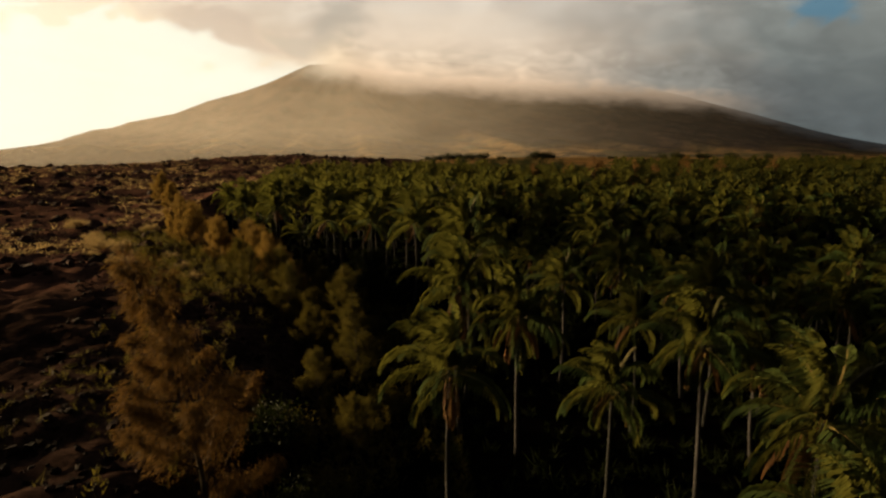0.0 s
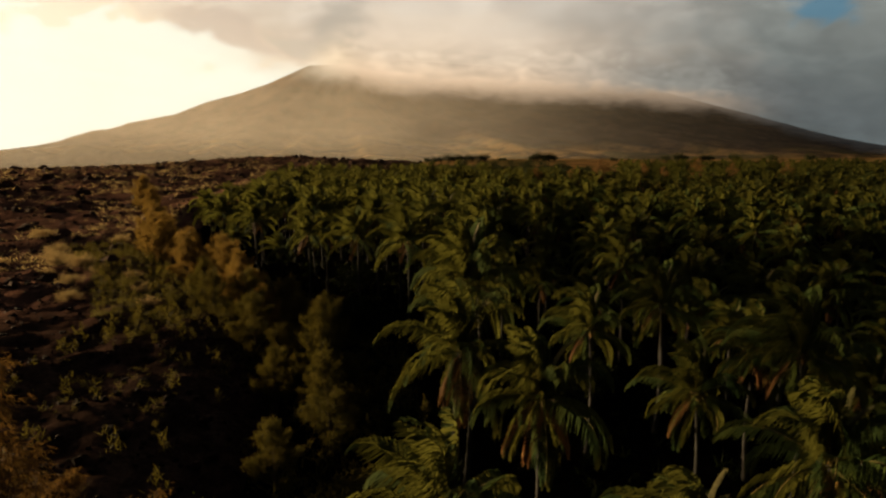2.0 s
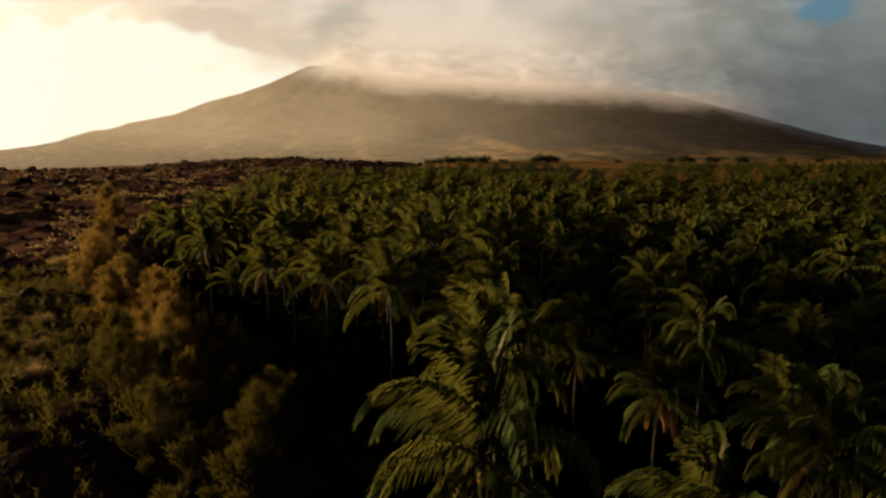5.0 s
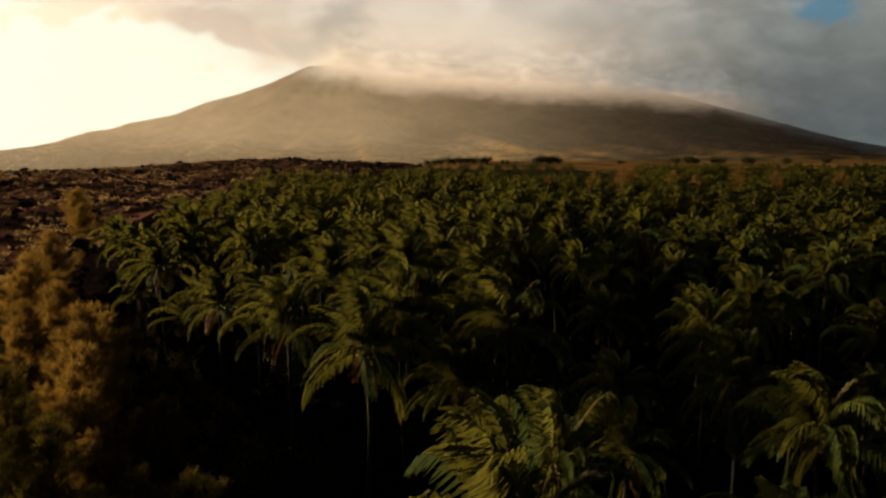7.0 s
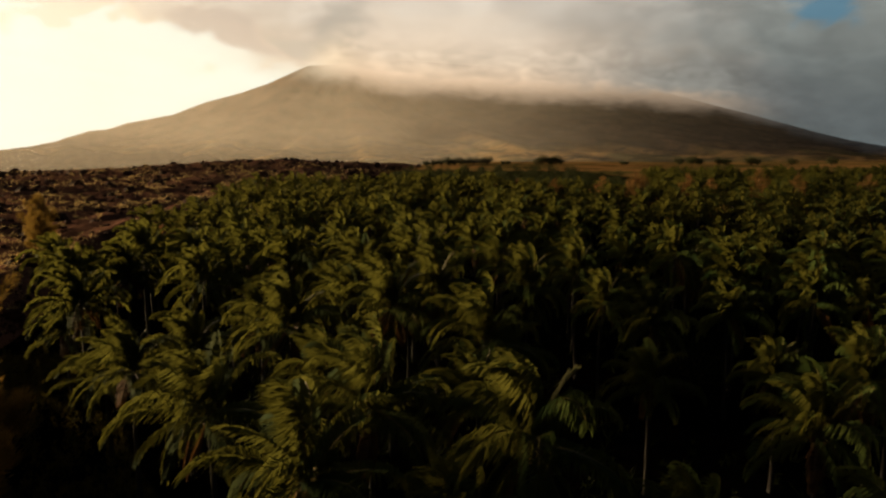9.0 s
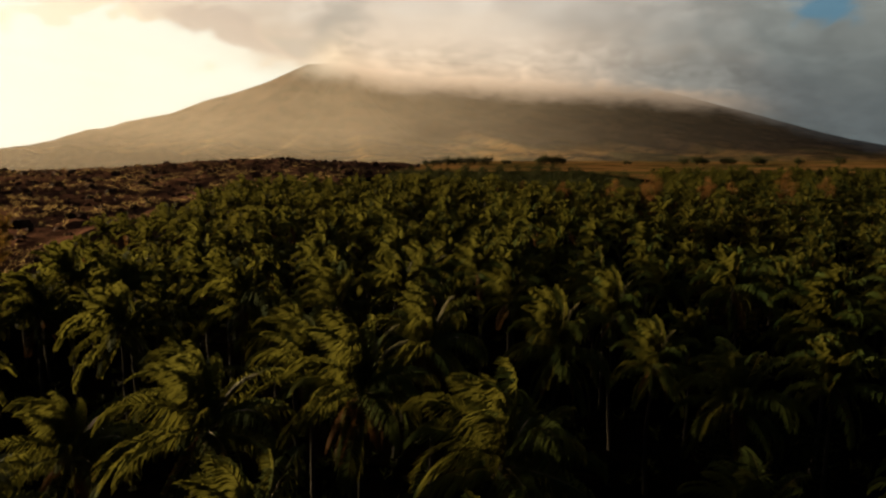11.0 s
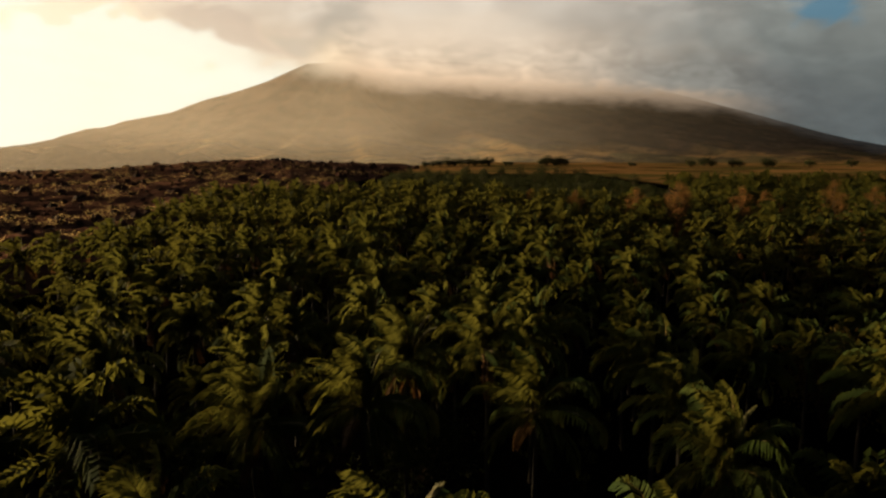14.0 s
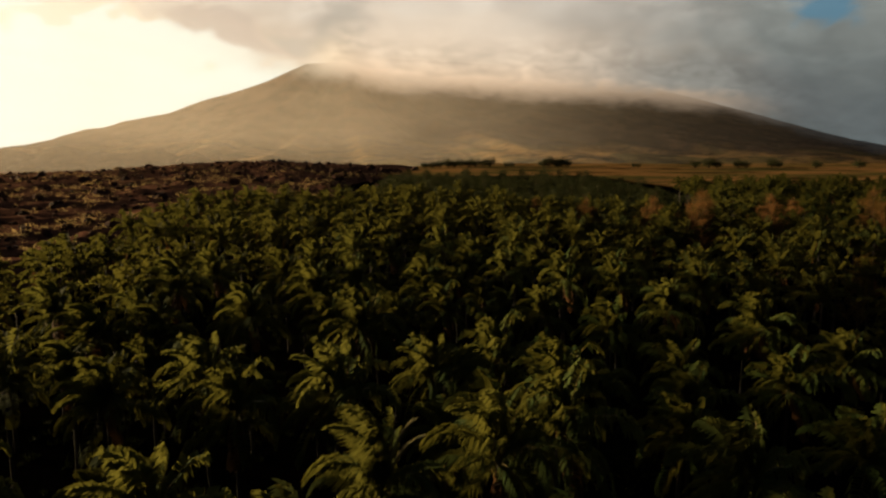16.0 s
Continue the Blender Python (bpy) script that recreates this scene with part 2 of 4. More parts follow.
def open_ground(name, soil, dry, green, near):
    """Soil and litter, with bands of dry and of green grass further off."""
    m = bpy.data.materials.new(name)
    m.use_nodes = True
    k = Nodes(m.node_tree)
    out, bs = k.add("ShaderNodeOutputMaterial"), k.add("ShaderNodeBsdfPrincipled")
    pos = k.add("ShaderNodeNewGeometry").outputs["Position"]
    x, y, z = k.split(pos)
    long = k.vec(k.math("MULTIPLY", x, 0.004), k.math("MULTIPLY", y, 0.012), 0.0)
    field = k.mix(k.ramp(k.noise(long, 1.6, 5, 0.6, 0.5), 0.42, 0.60), dry, green)
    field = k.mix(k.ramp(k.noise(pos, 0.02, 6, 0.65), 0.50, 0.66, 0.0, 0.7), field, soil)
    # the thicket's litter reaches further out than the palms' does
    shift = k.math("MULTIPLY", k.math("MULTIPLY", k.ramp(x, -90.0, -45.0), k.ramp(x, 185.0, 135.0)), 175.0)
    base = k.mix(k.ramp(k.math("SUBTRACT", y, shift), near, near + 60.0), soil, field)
    fine = k.ramp(k.noise(pos, 0.7, 6, 0.7), 0.25, 0.75, 0.7, 1.3)
    k.put(bs.inputs["Base Color"], k.mix(1.0, base, k.vec(fine, fine, fine), "MULTIPLY"))
    bs.inputs["Roughness"].default_value = 0.95
    bs.inputs["Specular IOR Level"].default_value = 0.0
    b = k.add("ShaderNodeBump")
    b.inputs["Strength"].default_value, b.inputs["Distance"].default_value = 0.8, 0.25
    k.put(b.inputs["Height"], k.noise(pos, 1.2, 6, 0.7))
    k.put(bs.inputs["Normal"], b.outputs[0])
    k.put(out.inputs[0], bs.outputs[0])
    return m


def volcano_ground():
    """Grass and scrub on the lower flanks, bare ash and rock higher up."""
    m = bpy.data.materials.new("volcano_flank")
    m.use_nodes = True
    k = Nodes(m.node_tree)
    out, bs = k.add("ShaderNodeOutputMaterial"), k.add("ShaderNodeBsdfPrincipled")
    pos = k.add("ShaderNodeNewGeometry").outputs["Position"]
    x, y, z = k.split(pos)
    wob = k.math("ADD", z, k.ramp(k.noise(pos, 0.004, 5, 0.6), 0.2, 0.8, -80.0, 80.0, False))
    grass = k.mix(k.ramp(k.noise(pos, 0.0035, 6, 0.65, 0.4), 0.42, 0.58), (0.17, 0.103, 0.040), (0.068, 0.056, 0.023))
    wood = k.ramp(k.noise(k.vec(k.math("MULTIPLY", x, 0.5), y, z), 0.012, 7, 0.7), 0.53, 0.60, 0.0, 0.85)
    grass = k.mix(wood, grass, (0.01, 0.0091, 0.0057))
    rock = k.mix(k.ramp(k.noise(pos, 0.006, 7, 0.7), 0.42, 0.60), (0.021, 0.0140, 0.0135), (0.060, 0.039, 0.030))
    # the dark rock tone is drawn lower on the northern shoulder, painting a cloud's shadow there; a wood stands on the
    # low southern rise
    base = k.mix(k.ramp(k.math("ADD", wob, k.ramp(x, 150.0, 1000.0, 0.0, 40.0)), 140.0, 250.0), grass, rock)
    grove = k.math("MULTIPLY", k.ramp(x, -590.0, -640.0), k.math("MULTIPLY", k.ramp(y, 1440.0, 1500.0), k.ramp(y, 1760.0, 1700.0)))
    base = k.mix(grove, base, k.mix(k.ramp(k.noise(pos, 0.05, 5, 0.7), 0.4, 0.6), (0.012, 0.011, 0.006), (0.035, 0.03, 0.014)))
    fine = k.ramp(k.noise(pos, 0.04, 6, 0.7), 0.25, 0.75, 0.75, 1.25)
    k.put(bs.inputs["Base Color"], k.mix(1.0, base, k.vec(fine, fine, fine), "MULTIPLY"))
    bs.inputs["Roughness"].default_value = 1.0
    bs.inputs["Specular IOR Level"].default_value = 0.0
    b = k.add("ShaderNodeBump")
    b.inputs["Strength"].default_value, b.inputs["Distance"].default_value = 0.6, 15.0
    k.put(b.inputs["Height"], k.noise(pos, 0.012, 8, 0.65))
    k.put(bs.inputs["Normal"], b.outputs[0])
    k.put(out.inputs[0], bs.outputs[0])
    return m


def mist():
    """Thin evening mist that the low sun shines through, thicker towards the sun and near the ground."""
    m = bpy.data.materials.new("evening_mist")
    m.use_nodes = True
    k = Nodes(m.node_tree)
    out = k.add("ShaderNodeOutputMaterial")
    pos = k.add("ShaderNodeNewGeometry").outputs["Position"]
    x, y, z = k.split(pos)
    # opacity drops towards +x to imitate the cloud-shaded side of the volcano
    across = k.math("MULTIPLY", k.ramp(x, -850.0, -250.0, 0.29, 0.19), k.ramp(x, -250.0, 620.0, 1.0, 0.28))
    up = k.math("MULTIPLY", k.ramp(z, 540.0, 130.0), k.ramp(z, 20.0, 120.0, 0.4, 1.0))
    soft = k.ramp(k.noise(k.vec(k.math("MULTIPLY", x, 0.004), 0.0, k.math("MULTIPLY", z, 0.012)), 1.0, 4, 0.5, 0.5), 0.25, 0.75, 0.82, 1.14)
    a = k.math("MULTIPLY", k.math("MULTIPLY", across, up), soft, clamp=True)
    tr, df, cl, add, mx = (k.add("ShaderNodeBsdfTranslucent"), k.add("ShaderNodeBsdfDiffuse"), k.add("ShaderNodeBsdfTransparent"),
                           k.add("ShaderNodeMixShader"), k.add("ShaderNodeMixShader"))
    tr.inputs[0].default_value, df.inputs[0].default_value = (0.65, 0.60, 0.575, 1), (0.63, 0.58, 0.56, 1)
    add.inputs[0].default_value = 0.3
    k.put(add.inputs[1], tr.outputs[0]), k.put(add.inputs[2], df.outputs[0])
    k.put(mx.inputs[0], a), k.put(mx.inputs[1], cl.outputs[0]), k.put(mx.inputs[2], add.outputs[0])
    k.put(out.inputs[0], mx.outputs[0])
    return m


def cloud():
    """The sunlit underside of the cloud that hides the summit; a backdrop of sky."""
    m = bpy.data.materials.new("summit_cloud")
    m.use_nodes = True
    k = Nodes(m.node_tree)
    out = k.add("ShaderNodeOutputMaterial")
    pos = k.add("ShaderNodeNewGeometry").outputs["Position"]
    x, y, z = k.split(pos)
    p = k.vec(k.math("MULTIPLY", x, 0.0027), 0.0, k.math("MULTIPLY", z, 0.0062))
    n1, n2 = k.noise(p, 1.3, 5, 0.5, 0.7), k.noise(p, 4.0, 4, 0.5, 0.5)
    # its base sinks from the summit towards +x
    base = k.math("ADD", k.ramp(x, -620.0, -231.0, 553.0, 484.0, False), k.ramp(x, -231.0, 870.0, 0.0, -50.0, False))
    base = k.math("ADD", base, k.math("ADD", k.ramp(x, 870.0, 1428.0, 0.0, -58.0, False), k.ramp(x, 1428.0, 2176.0, 0.0, -200.0, False)))
    base = k.math("ADD", base, k.math("MULTIPLY", k.math("SUBTRACT", n1, 0.5), 90.0))
    base = k.math("ADD", base, k.math("MULTIPLY", k.math("SUBTRACT", n2, 0.5), 70.0))
    h = k.math("SUBTRACT", z, base)
    a = k.math("MULTIPLY", k.ramp(h, -75.0, 60.0), k.ramp(h, 330.0, 90.0))
    edge = k.math("SUBTRACT", x, k.math("MULTIPLY", k.math("SUBTRACT", z, 560.0), 0.9))
    a = k.math("MULTIPLY", k.math("MULTIPLY", a, k.ramp(edge, -780.0, -560.0)), k.ramp(x, 1350.0, 1900.0, 1.0, 0.4))
    warm = k.mix(k.ramp(h, 0.0, 170.0), (0.70, 0.51, 0.35), (0.70, 0.58, 0.45))
    warm = k.mix(k.ramp(x, -720.0, -350.0), (0.80, 0.66, 0.47), warm)
    rim = k.mix(k.ramp(h, 0.0, 80.0), (0.42, 0.31, 0.215), (0.27, 0.27, 0.245))
    cool = k.mix(k.ramp(x, 1100.0, 1750.0), rim, (0.098, 0.110, 0.113))
    colour = k.mix(k.ramp(x, 350.0, 1150.0), warm, cool)
    lit = k.math("MULTIPLY", k.ramp(n1, 0.3, 0.7, 0.84, 1.16), k.ramp(n2, 0.3, 0.7, 0.88, 1.12))
    em, cl, mx = k.add("ShaderNodeEmission"), k.add("ShaderNodeBsdfTransparent"), k.add("ShaderNodeMixShader")
    em.inputs[1].default_value = 0.615
    k.put(em.inputs[0], k.mix(1.0, colour, k.vec(lit, lit, lit), "MULTIPLY"))
    k.put(mx.inputs[0], a), k.put(mx.inputs[1], cl.outputs[0]), k.put(mx.inputs[2], em.outputs[0])
    k.put(out.inputs[0], mx.outputs[0])
    return m


M_LAVA = lava_ground()
# soil tone is near black: the palms' shade is put into its colour
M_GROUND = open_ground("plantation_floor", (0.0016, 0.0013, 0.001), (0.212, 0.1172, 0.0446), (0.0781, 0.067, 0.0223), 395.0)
M_VOLCANO, M_MIST, M_CLOUD = volcano_ground(), mist(), cloud()


# ================= shape of the land =================
rng = random.Random(11)


def ease(a, b, x):
    t = min(1.0, max(0.0, (x - a) / (b - a)))
    return t * t * (3 - 2 * t)


def n3(x, y, s, z=0.0):
    return noise.noise(Vector((x * s, y * s, z)))


def floor_z(x, y):
    """Plain rise of the land towards the volcano."""
    z = 1.0 + 0.032 * min(y, 150.0) + 0.065 * min(470.0, max(0.0, y - 150.0)) + (0.030 + 0.030 * ease(-150, 60, x)) * max(0.0, y - 620.0)
    z -= 8.0 * ease(-200, -480, x) * ease(250, 700, y)
    return z + 0.5 * n3(x, y, 0.02) + ease(200, 900, abs(x)) * 4 * n3(x, y, 0.004)


EDGE_Y = (-60, 20, 50, 70, 92, 112, 126, 190, 215, 281, 310, 332, 450, 700, 1200)
EDGE_X = (-1, -2, -5, -9, -23, -41, -51, -72, -68, -86, -62, -34, -30, -32, 10)


def edge_x(y):
    """Where the lava flow ends and the palms begin."""
    return float(np.interp(y, EDGE_Y, EDGE_X))


def lava_z(x, y):
    d = edge_x(y) - 5 + 2.2 * n3(x, y, 0.09) + ease(180, 500, y) * 40 * n3(x, y, 0.012, 7) - x
    up = ease(-1.0, 13.0 + 70.0 * ease(350, 600, y), d)
    far = ease(60, 300, y)
    rough = (1.6 + 0.6 * far) * n3(x, y, 0.03, 4) + (0.9 + 0.9 * far) * n3(x, y, 0.1, 9) + (0.7 + 0.6 * far) * n3(x, y, 0.33, 2) + 0.45 * n3(x, y, 0.9, 5)
    ridge = 7.0 * math.exp(-((x + 235) / 120) ** 2 - ((y - 760) / 130) ** 2)
    return floor_z(x, y) - 1.2 + up * (5.2 + 1.5 * far + rough * (0.35 + 0.65 * up) + ridge)


def ground_z(x, y):
    return max(floor_z(x, y), lava_z(x, y))


def grid(name, xs, ys, height, mat):
    nx, ny = len(xs), len(ys)
    co = [(x, y, height(x, y)) for y in ys for x in xs]
    faces = [(j * nx + i, j * nx + i + 1, (j + 1) * nx + i + 1, (j + 1) * nx + i) for j in range(ny - 1) for i in range(nx - 1)]
    me = bpy.data.meshes.new(name)
    me.from_pydata(co, [], faces)
    me.materials.append(mat)
    me.polygons.foreach_set("use_smooth", [True] * len(faces))
    return new(name, me)


def spread(lo, hi, n, power):
    """Steps that are fine near zero and wide far off."""
    u = np.linspace(-(abs(lo) ** (1 / power)), abs(hi) ** (1 / power), n)
    return [float(np.sign(v) * abs(v) ** power) for v in u]


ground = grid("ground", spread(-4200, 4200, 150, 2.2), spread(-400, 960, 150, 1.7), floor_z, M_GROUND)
tagged(ground, "plantation floor of soil and litter, darkened for palm shade, dry grassland beyond", "ground", kind="structure")
lava_xs = [float(v) for v in np.concatenate([np.linspace(-1500, -300, 40), np.linspace(-290, -90, 70), np.linspace(-88.5, 8, 120)])]
lava_ys = [float(v) for v in np.concatenate([np.linspace(-40, 14, 20), np.linspace(15, 130, 130), np.linspace(132, 400, 110), np.linspace(405, 900, 70)])]
lava = grid("lava_field", lava_xs, lava_ys, lava_z, M_LAVA)
tagged(lava, "rough brown field of old clinker lava", "lava field", kind="structure")

# the volcano: a long ridge, high at the crater, that runs out towards the plantation
RIDGE_X = (-4400, -3560, -3140, -2790, -2680, -2500, -2130, -1860, -1590, -1360, -1180, -1050, -820, -600, -150, 300, 740, 1190, 1780, 2320, 2780, 3150, 3560, 4400)
RIDGE_Z = (130, 236, 288, 345, 410, 469, 535, 631, 701, 775, 852, 908, 917, 950, 930, 900, 860, 800, 690, 557, 438, 336, 247, 120)


def volcano_z(x, y):
    v = (4400.0 - y) / 3550.0
    g = (1 - min(v, 1.0)) ** 2.4 if v > 0 else 1 + 3 * v
    z = 25 + (float(np.interp(x, RIDGE_X, RIDGE_Z)) - 25) * g
    # gullies run down from the crater
    dx, dy = x + 800, y - 4500
    r, turn = math.hypot(dx, dy), math.atan2(dy, dx)
    gully = noise.noise(Vector((turn * 8, r * 0.0006, 1))) * 0.65 + noise.noise(Vector((turn * 21, r * 0.0011, 5))) * 0.4
    gully += 0.25 * noise.noise(Vector((turn * 55, r * 0.002, 8)))
    bumps = 16 * n3(x, y, 0.004) + 8 * n3(x, y, 0.013, 3)
    low = ease(0.0, 0.16, v)
    wood = ease(-590, -680, x) * math.exp(-((y - 1600) / 80) ** 2) * (62 + 16 * n3(x, 0, 0.012, 4) + 9 * n3(x, y, 0.05, 4))
    return wood + z + gully * 60 * low * ease(3700, 2300, r) + bumps * (0.35 * low + 0.15)


volcano = grid("volcano", [float(v) for v in np.linspace(-4300, 4300, 300)],
               [float(v) for v in np.concatenate([np.linspace(850, 2400, 120), np.linspace(2415, 4900, 130)])], volcano_z, M_VOLCANO)
tagged(volcano, "broad volcano with gullied brown flanks, its summit in cloud", "volcano", kind="structure")


def sheet(name, xs, zs, y, bow, mat, label):
    nx = len(xs)
    co = [(x, y + bow * math.cos(x * 0.0011), z) for z in zs for x in xs]
    faces = [(j * nx + i, j * nx + i + 1, (j + 1) * nx + i + 1, (j + 1) * nx + i) for j in range(len(zs) - 1) for i in range(nx - 1)]
    me = bpy.data.meshes.new(name)
    me.from_pydata(co, [], faces)
    me.materials.append(mat)
    me.polygons.foreach_set("use_smooth", [True] * len(faces))
    return tagged(new(name, me), label, name.replace("_", " "), kind="structure")


def mist_veil():
    """A long veil of mist that lies round the plantation, before the volcano."""
    n, co = 48, []
    rows = [float(v) for v in np.linspace(15, 470, 14)]
    for z in rows:
        for i in range(n + 1):
            a = radians(-46 + 98 * i / n)
            r = 1250 * (1 + 0.35 * a)
            co.append((r * math.sin(a), r * math.cos(a), z))
    faces = [(j * (n + 1) + i, j * (n + 1) + i + 1, (j + 1) * (n + 1) + i + 1, (j + 1) * (n + 1) + i) for j in range(len(rows) - 1) for i in range(n)]
    me = bpy.data.meshes.new("mist_backdrop")
    me.from_pydata(co, [], faces)
    me.materials.append(M_MIST)
    me.polygons.foreach_set("use_smooth", [True] * len(faces))
    tagged(new("mist_backdrop", me), "thin golden evening mist before the volcano", "mist", kind="structure")


mist_veil()
sheet("cloud_backdrop", [float(v) for v in np.linspace(-2800, 2800, 60)], [float(v) for v in np.linspace(-20, 1300, 30)], 2740, 60, M_CLOUD,
      "peach and grey cloud bank over the summit")


# ================= making meshes =================
def mesh(name, co, faces, mats, index=None, smooth=False):
    me = bpy.data.meshes.new(name)
    me.from_pydata([tuple(c) for c in co], [], faces)
    for m in mats:
        me.materials.append(m)
    if index is not None:
        me.polygons.foreach_set("material_index", index)
    if smooth:
        me.polygons.foreach_set("use_smooth", [True] * len(faces))
    return me


def part(name, me, parent, m=None, label=""):
    ob = new(name, me)
    ob.parent = parent
    if m is not None:
        ob.matrix_basis = m
    return tagged(ob, label) if label else ob


def tube(points, radii, sides):
    """A tapered, closed tube along points."""
    co, faces = [], []
    pts = [Vector(p) for p in points]
    for i, p in enumerate(pts):
        d = (pts[min(i + 1, len(pts) - 1)] - pts[max(i - 1, 0)]).normalized()
        a = d.orthogonal().normalized() if abs(d.z) < 0.9 else Vector((1, 0, 0))
        a = (a - d * a.dot(d)).normalized()
        b = d.cross(a)
        for s in range(sides):
            w = 2 * math.pi * s / sides
            co.append(p + (a * math.cos(w) + b * math.sin(w)) * radii[i])
    for i in range(len(pts) - 1):
        for s in range(sides):
            t = (s + 1) % sides
            faces.append((i * sides + s, i * sides + t, (i + 1) * sides + t, (i + 1) * sides + s))
    faces.append(tuple(range(sides))[::-1])
    faces.append(tuple(len(co) - sides + s for s in range(sides)))
    return co, faces


DOWN, WIND = Vector((0, 0, -1)), Vector((-1.0, -0.12, 0.1))


def frond(seed, start, length, flex, blown, pairs, width, hang, segs=9, stalk=True, press=0.0, plain=False):
    """A feather leaf from a palm's heart: a rachis that sags and bends with the wind, and two rows of hanging leaflets."""
    r = random.Random(seed)
    pts, d, p = [], Vector(start).normalized(), Vector((0, 0, 0))
    side = d.cross(Vector((0, 0, 1)))
    side = Vector((r.uniform(-1, 1), r.uniform(-1, 1), 0)) if side.length < 0.05 else side
    ways, sides = [], []
    for i in range(segs + 1):
        s = i / segs
        side = (side - d * side.dot(d)).normalized()
        pts.append(p.copy()), ways.append(d.copy()), sides.append(side.copy())
        d = (d + (DOWN * flex + WIND * blown) * (0.15 + 2.2 * s ** 2.0) / segs).normalized()
        p = p + d * (length / segs)
    co, faces, idx = [], [], []
    if stalk:
        c, f = tube(pts, [0.055 * (1 - 0.85 * i / segs) + 0.008 for i in range(segs + 1)], 3)
        co, faces = list(c), list(f)
        idx = [1] * len(faces)
    wave, gust = r.uniform(0, 6.28), blown * r.uniform(0.45, 0.75)
    for k in range(pairs):
        s = min(max(0.12 + 0.88 * (k + r.uniform(-0.3, 0.3)) / pairs, 0.1), 0.999)
        u = s * segs
        i = min(int(u), segs - 1)
        base, along, across = pts[i].lerp(pts[i + 1], u - i), ways[i].lerp(ways[i + 1], u - i).normalized(), sides[i].lerp(sides[i + 1], u - i)
        up = across.cross(along).normalized()
        size = length * 0.275 * (math.sin(math.pi * min(1, 0.2 + 0.76 * s)) ** 0.6) * (1 + 0.1 * math.sin(wave + 11 * s)) * r.uniform(0.88, 1.1)
        fan = 0.40 + 0.75 * s ** 2
        for sg in (-1, 1):
            if r.random() < 0.03:
                continue
            h = hang * (1 + 0.22 * math.sin(wave + 6 * s + sg))
            shake = Vector((r.uniform(-1, 1), r.uniform(-1, 1), r.uniform(-1, 1))) * 0.13
            d1 = (across * (sg * (1 - 0.75 * press)) + along * (fan + 2 * press) + up * 0.28 + WIND * 0.22 + shake).normalized()
            d2 = (across * (sg * 0.34 * (1 - press)) + along * (fan * 0.75 + 1.6 * press) + DOWN * h * (1 - 0.8 * press) + WIND * gust + shake).normalized()
            mid = base + d1 * size * 0.40
            tip = mid + d2 * size * 0.66
            w = along - d2 * along.dot(d2)
            w = (w.normalized() if w.length > 0.2 else across) * (width * 0.5)
            n = len(co)
            if plain:
                co += [base, mid + w, tip, mid - w]
                faces.append((n, n + 1, n + 2, n + 3))
                idx.append(0)
                continue
            co += [base - w * 0.6, base + w * 0.6, mid + w, mid - w, tip]
            faces += [(n, n + 1, n + 2, n + 3), (n + 3, n + 2, n + 4)]
            idx += [0, 0]
    return co, faces, idx


# by age, 1 young to 4 dead: length, sag, bend in the wind, hang of the leaflets
SPEC = {1: (4.4, 1.7, 0.75, 0.8), 2: (4.8, 3.4, 0.6, 1.1), 3: (4.6, 3.3, 0.3, 1.5), 4: (3.6, 1.8, 0.2, 1.9)}


def crown(seed, count, dead, pairs, width, segs, stalk=True, plain=False):
    """The fronds round a palm's heart, young ones upright and old ones hanging: age and shape of each."""
    r = random.Random(seed)
    made, a0 = [], r.uniform(0, 6.28)
    for i in range(count + dead):
        u = i / (count - 1)
        a = a0 + i * 2.39996 + r.uniform(-0.2, 0.2)
        e = radians(88 - 118 * u ** 1.55 + r.uniform(-8, 8)) if i < count else radians(r.uniform(-70, -48))
        age = 4 if i >= count else (1 if u < 0.28 else (2 if u < 0.74 else 3))
        d = Vector((math.cos(a) * math.cos(e), math.sin(a) * math.cos(e), math.sin(e)))
        ln, flex, blown, hang = SPEC[age]
        k = r.uniform(0.85, 1.15)
        made.append((age, frond(seed * 50 + i, d, ln * k, flex * r.uniform(0.75, 1.25), blown * r.uniform(0.7, 1.3), pairs, width, hang, segs, stalk, 0.0, plain)))
    return made


HEIGHT = 12.5   # of a palm's heart over its foot


def trunk_mesh(seed, sides=9, segs=14):
    r = random.Random(seed)
    bx, by = r.uniform(-0.7, 0.7), r.uniform(-0.5, 0.5)
    pts, rad = [], []
    for i in range(segs + 1):
        s = i / segs
        c = math.sin(s * math.pi) * 0.6
        pts.append((bx * c, by * c, -0.5 + (HEIGHT + 0.5) * s))
        rad.append(0.15 + 0.13 * math.exp(-s * 9) - 0.035 * s + (0.008 if i % 2 else 0) + (0.07 if i == segs else 0.0))
    co, faces = tube(pts, rad, sides)
    return mesh("palm_trunk", co, faces, [M_TRUNK], smooth=True)


def ball(c, rad, sides=6, rings=4):
    co, faces = [], []
    for j in range(rings + 1):
        t = math.pi * j / rings
        for i in range(sides):
            p = 2 * math.pi * i / sides
            co.append(Vector(c) + Vector((math.sin(t) * math.cos(p) * rad, math.sin(t) * math.sin(p) * rad, math.cos(t) * rad * 1.25)))
    for j in range(rings):
        for i in range(sides):
            k2 = (i + 1) % sides
            faces.append((j * sides + i, j * sides + k2, (j + 1) * sides + k2, (j + 1) * sides + i))
    return co, faces


def joined(pieces):
    co, faces, idx = [], [], []
    for c, f, *m in pieces:
        n = len(co)
        co += list(c)
        faces += [tuple(v + n for v in q) for q in f]
        idx += list(m[0]) if m else [0] * len(f)
    return co, faces, idx


NUT = mesh("coconut", *ball((0, 0, 0), 0.13), [M_NUT], smooth=True)


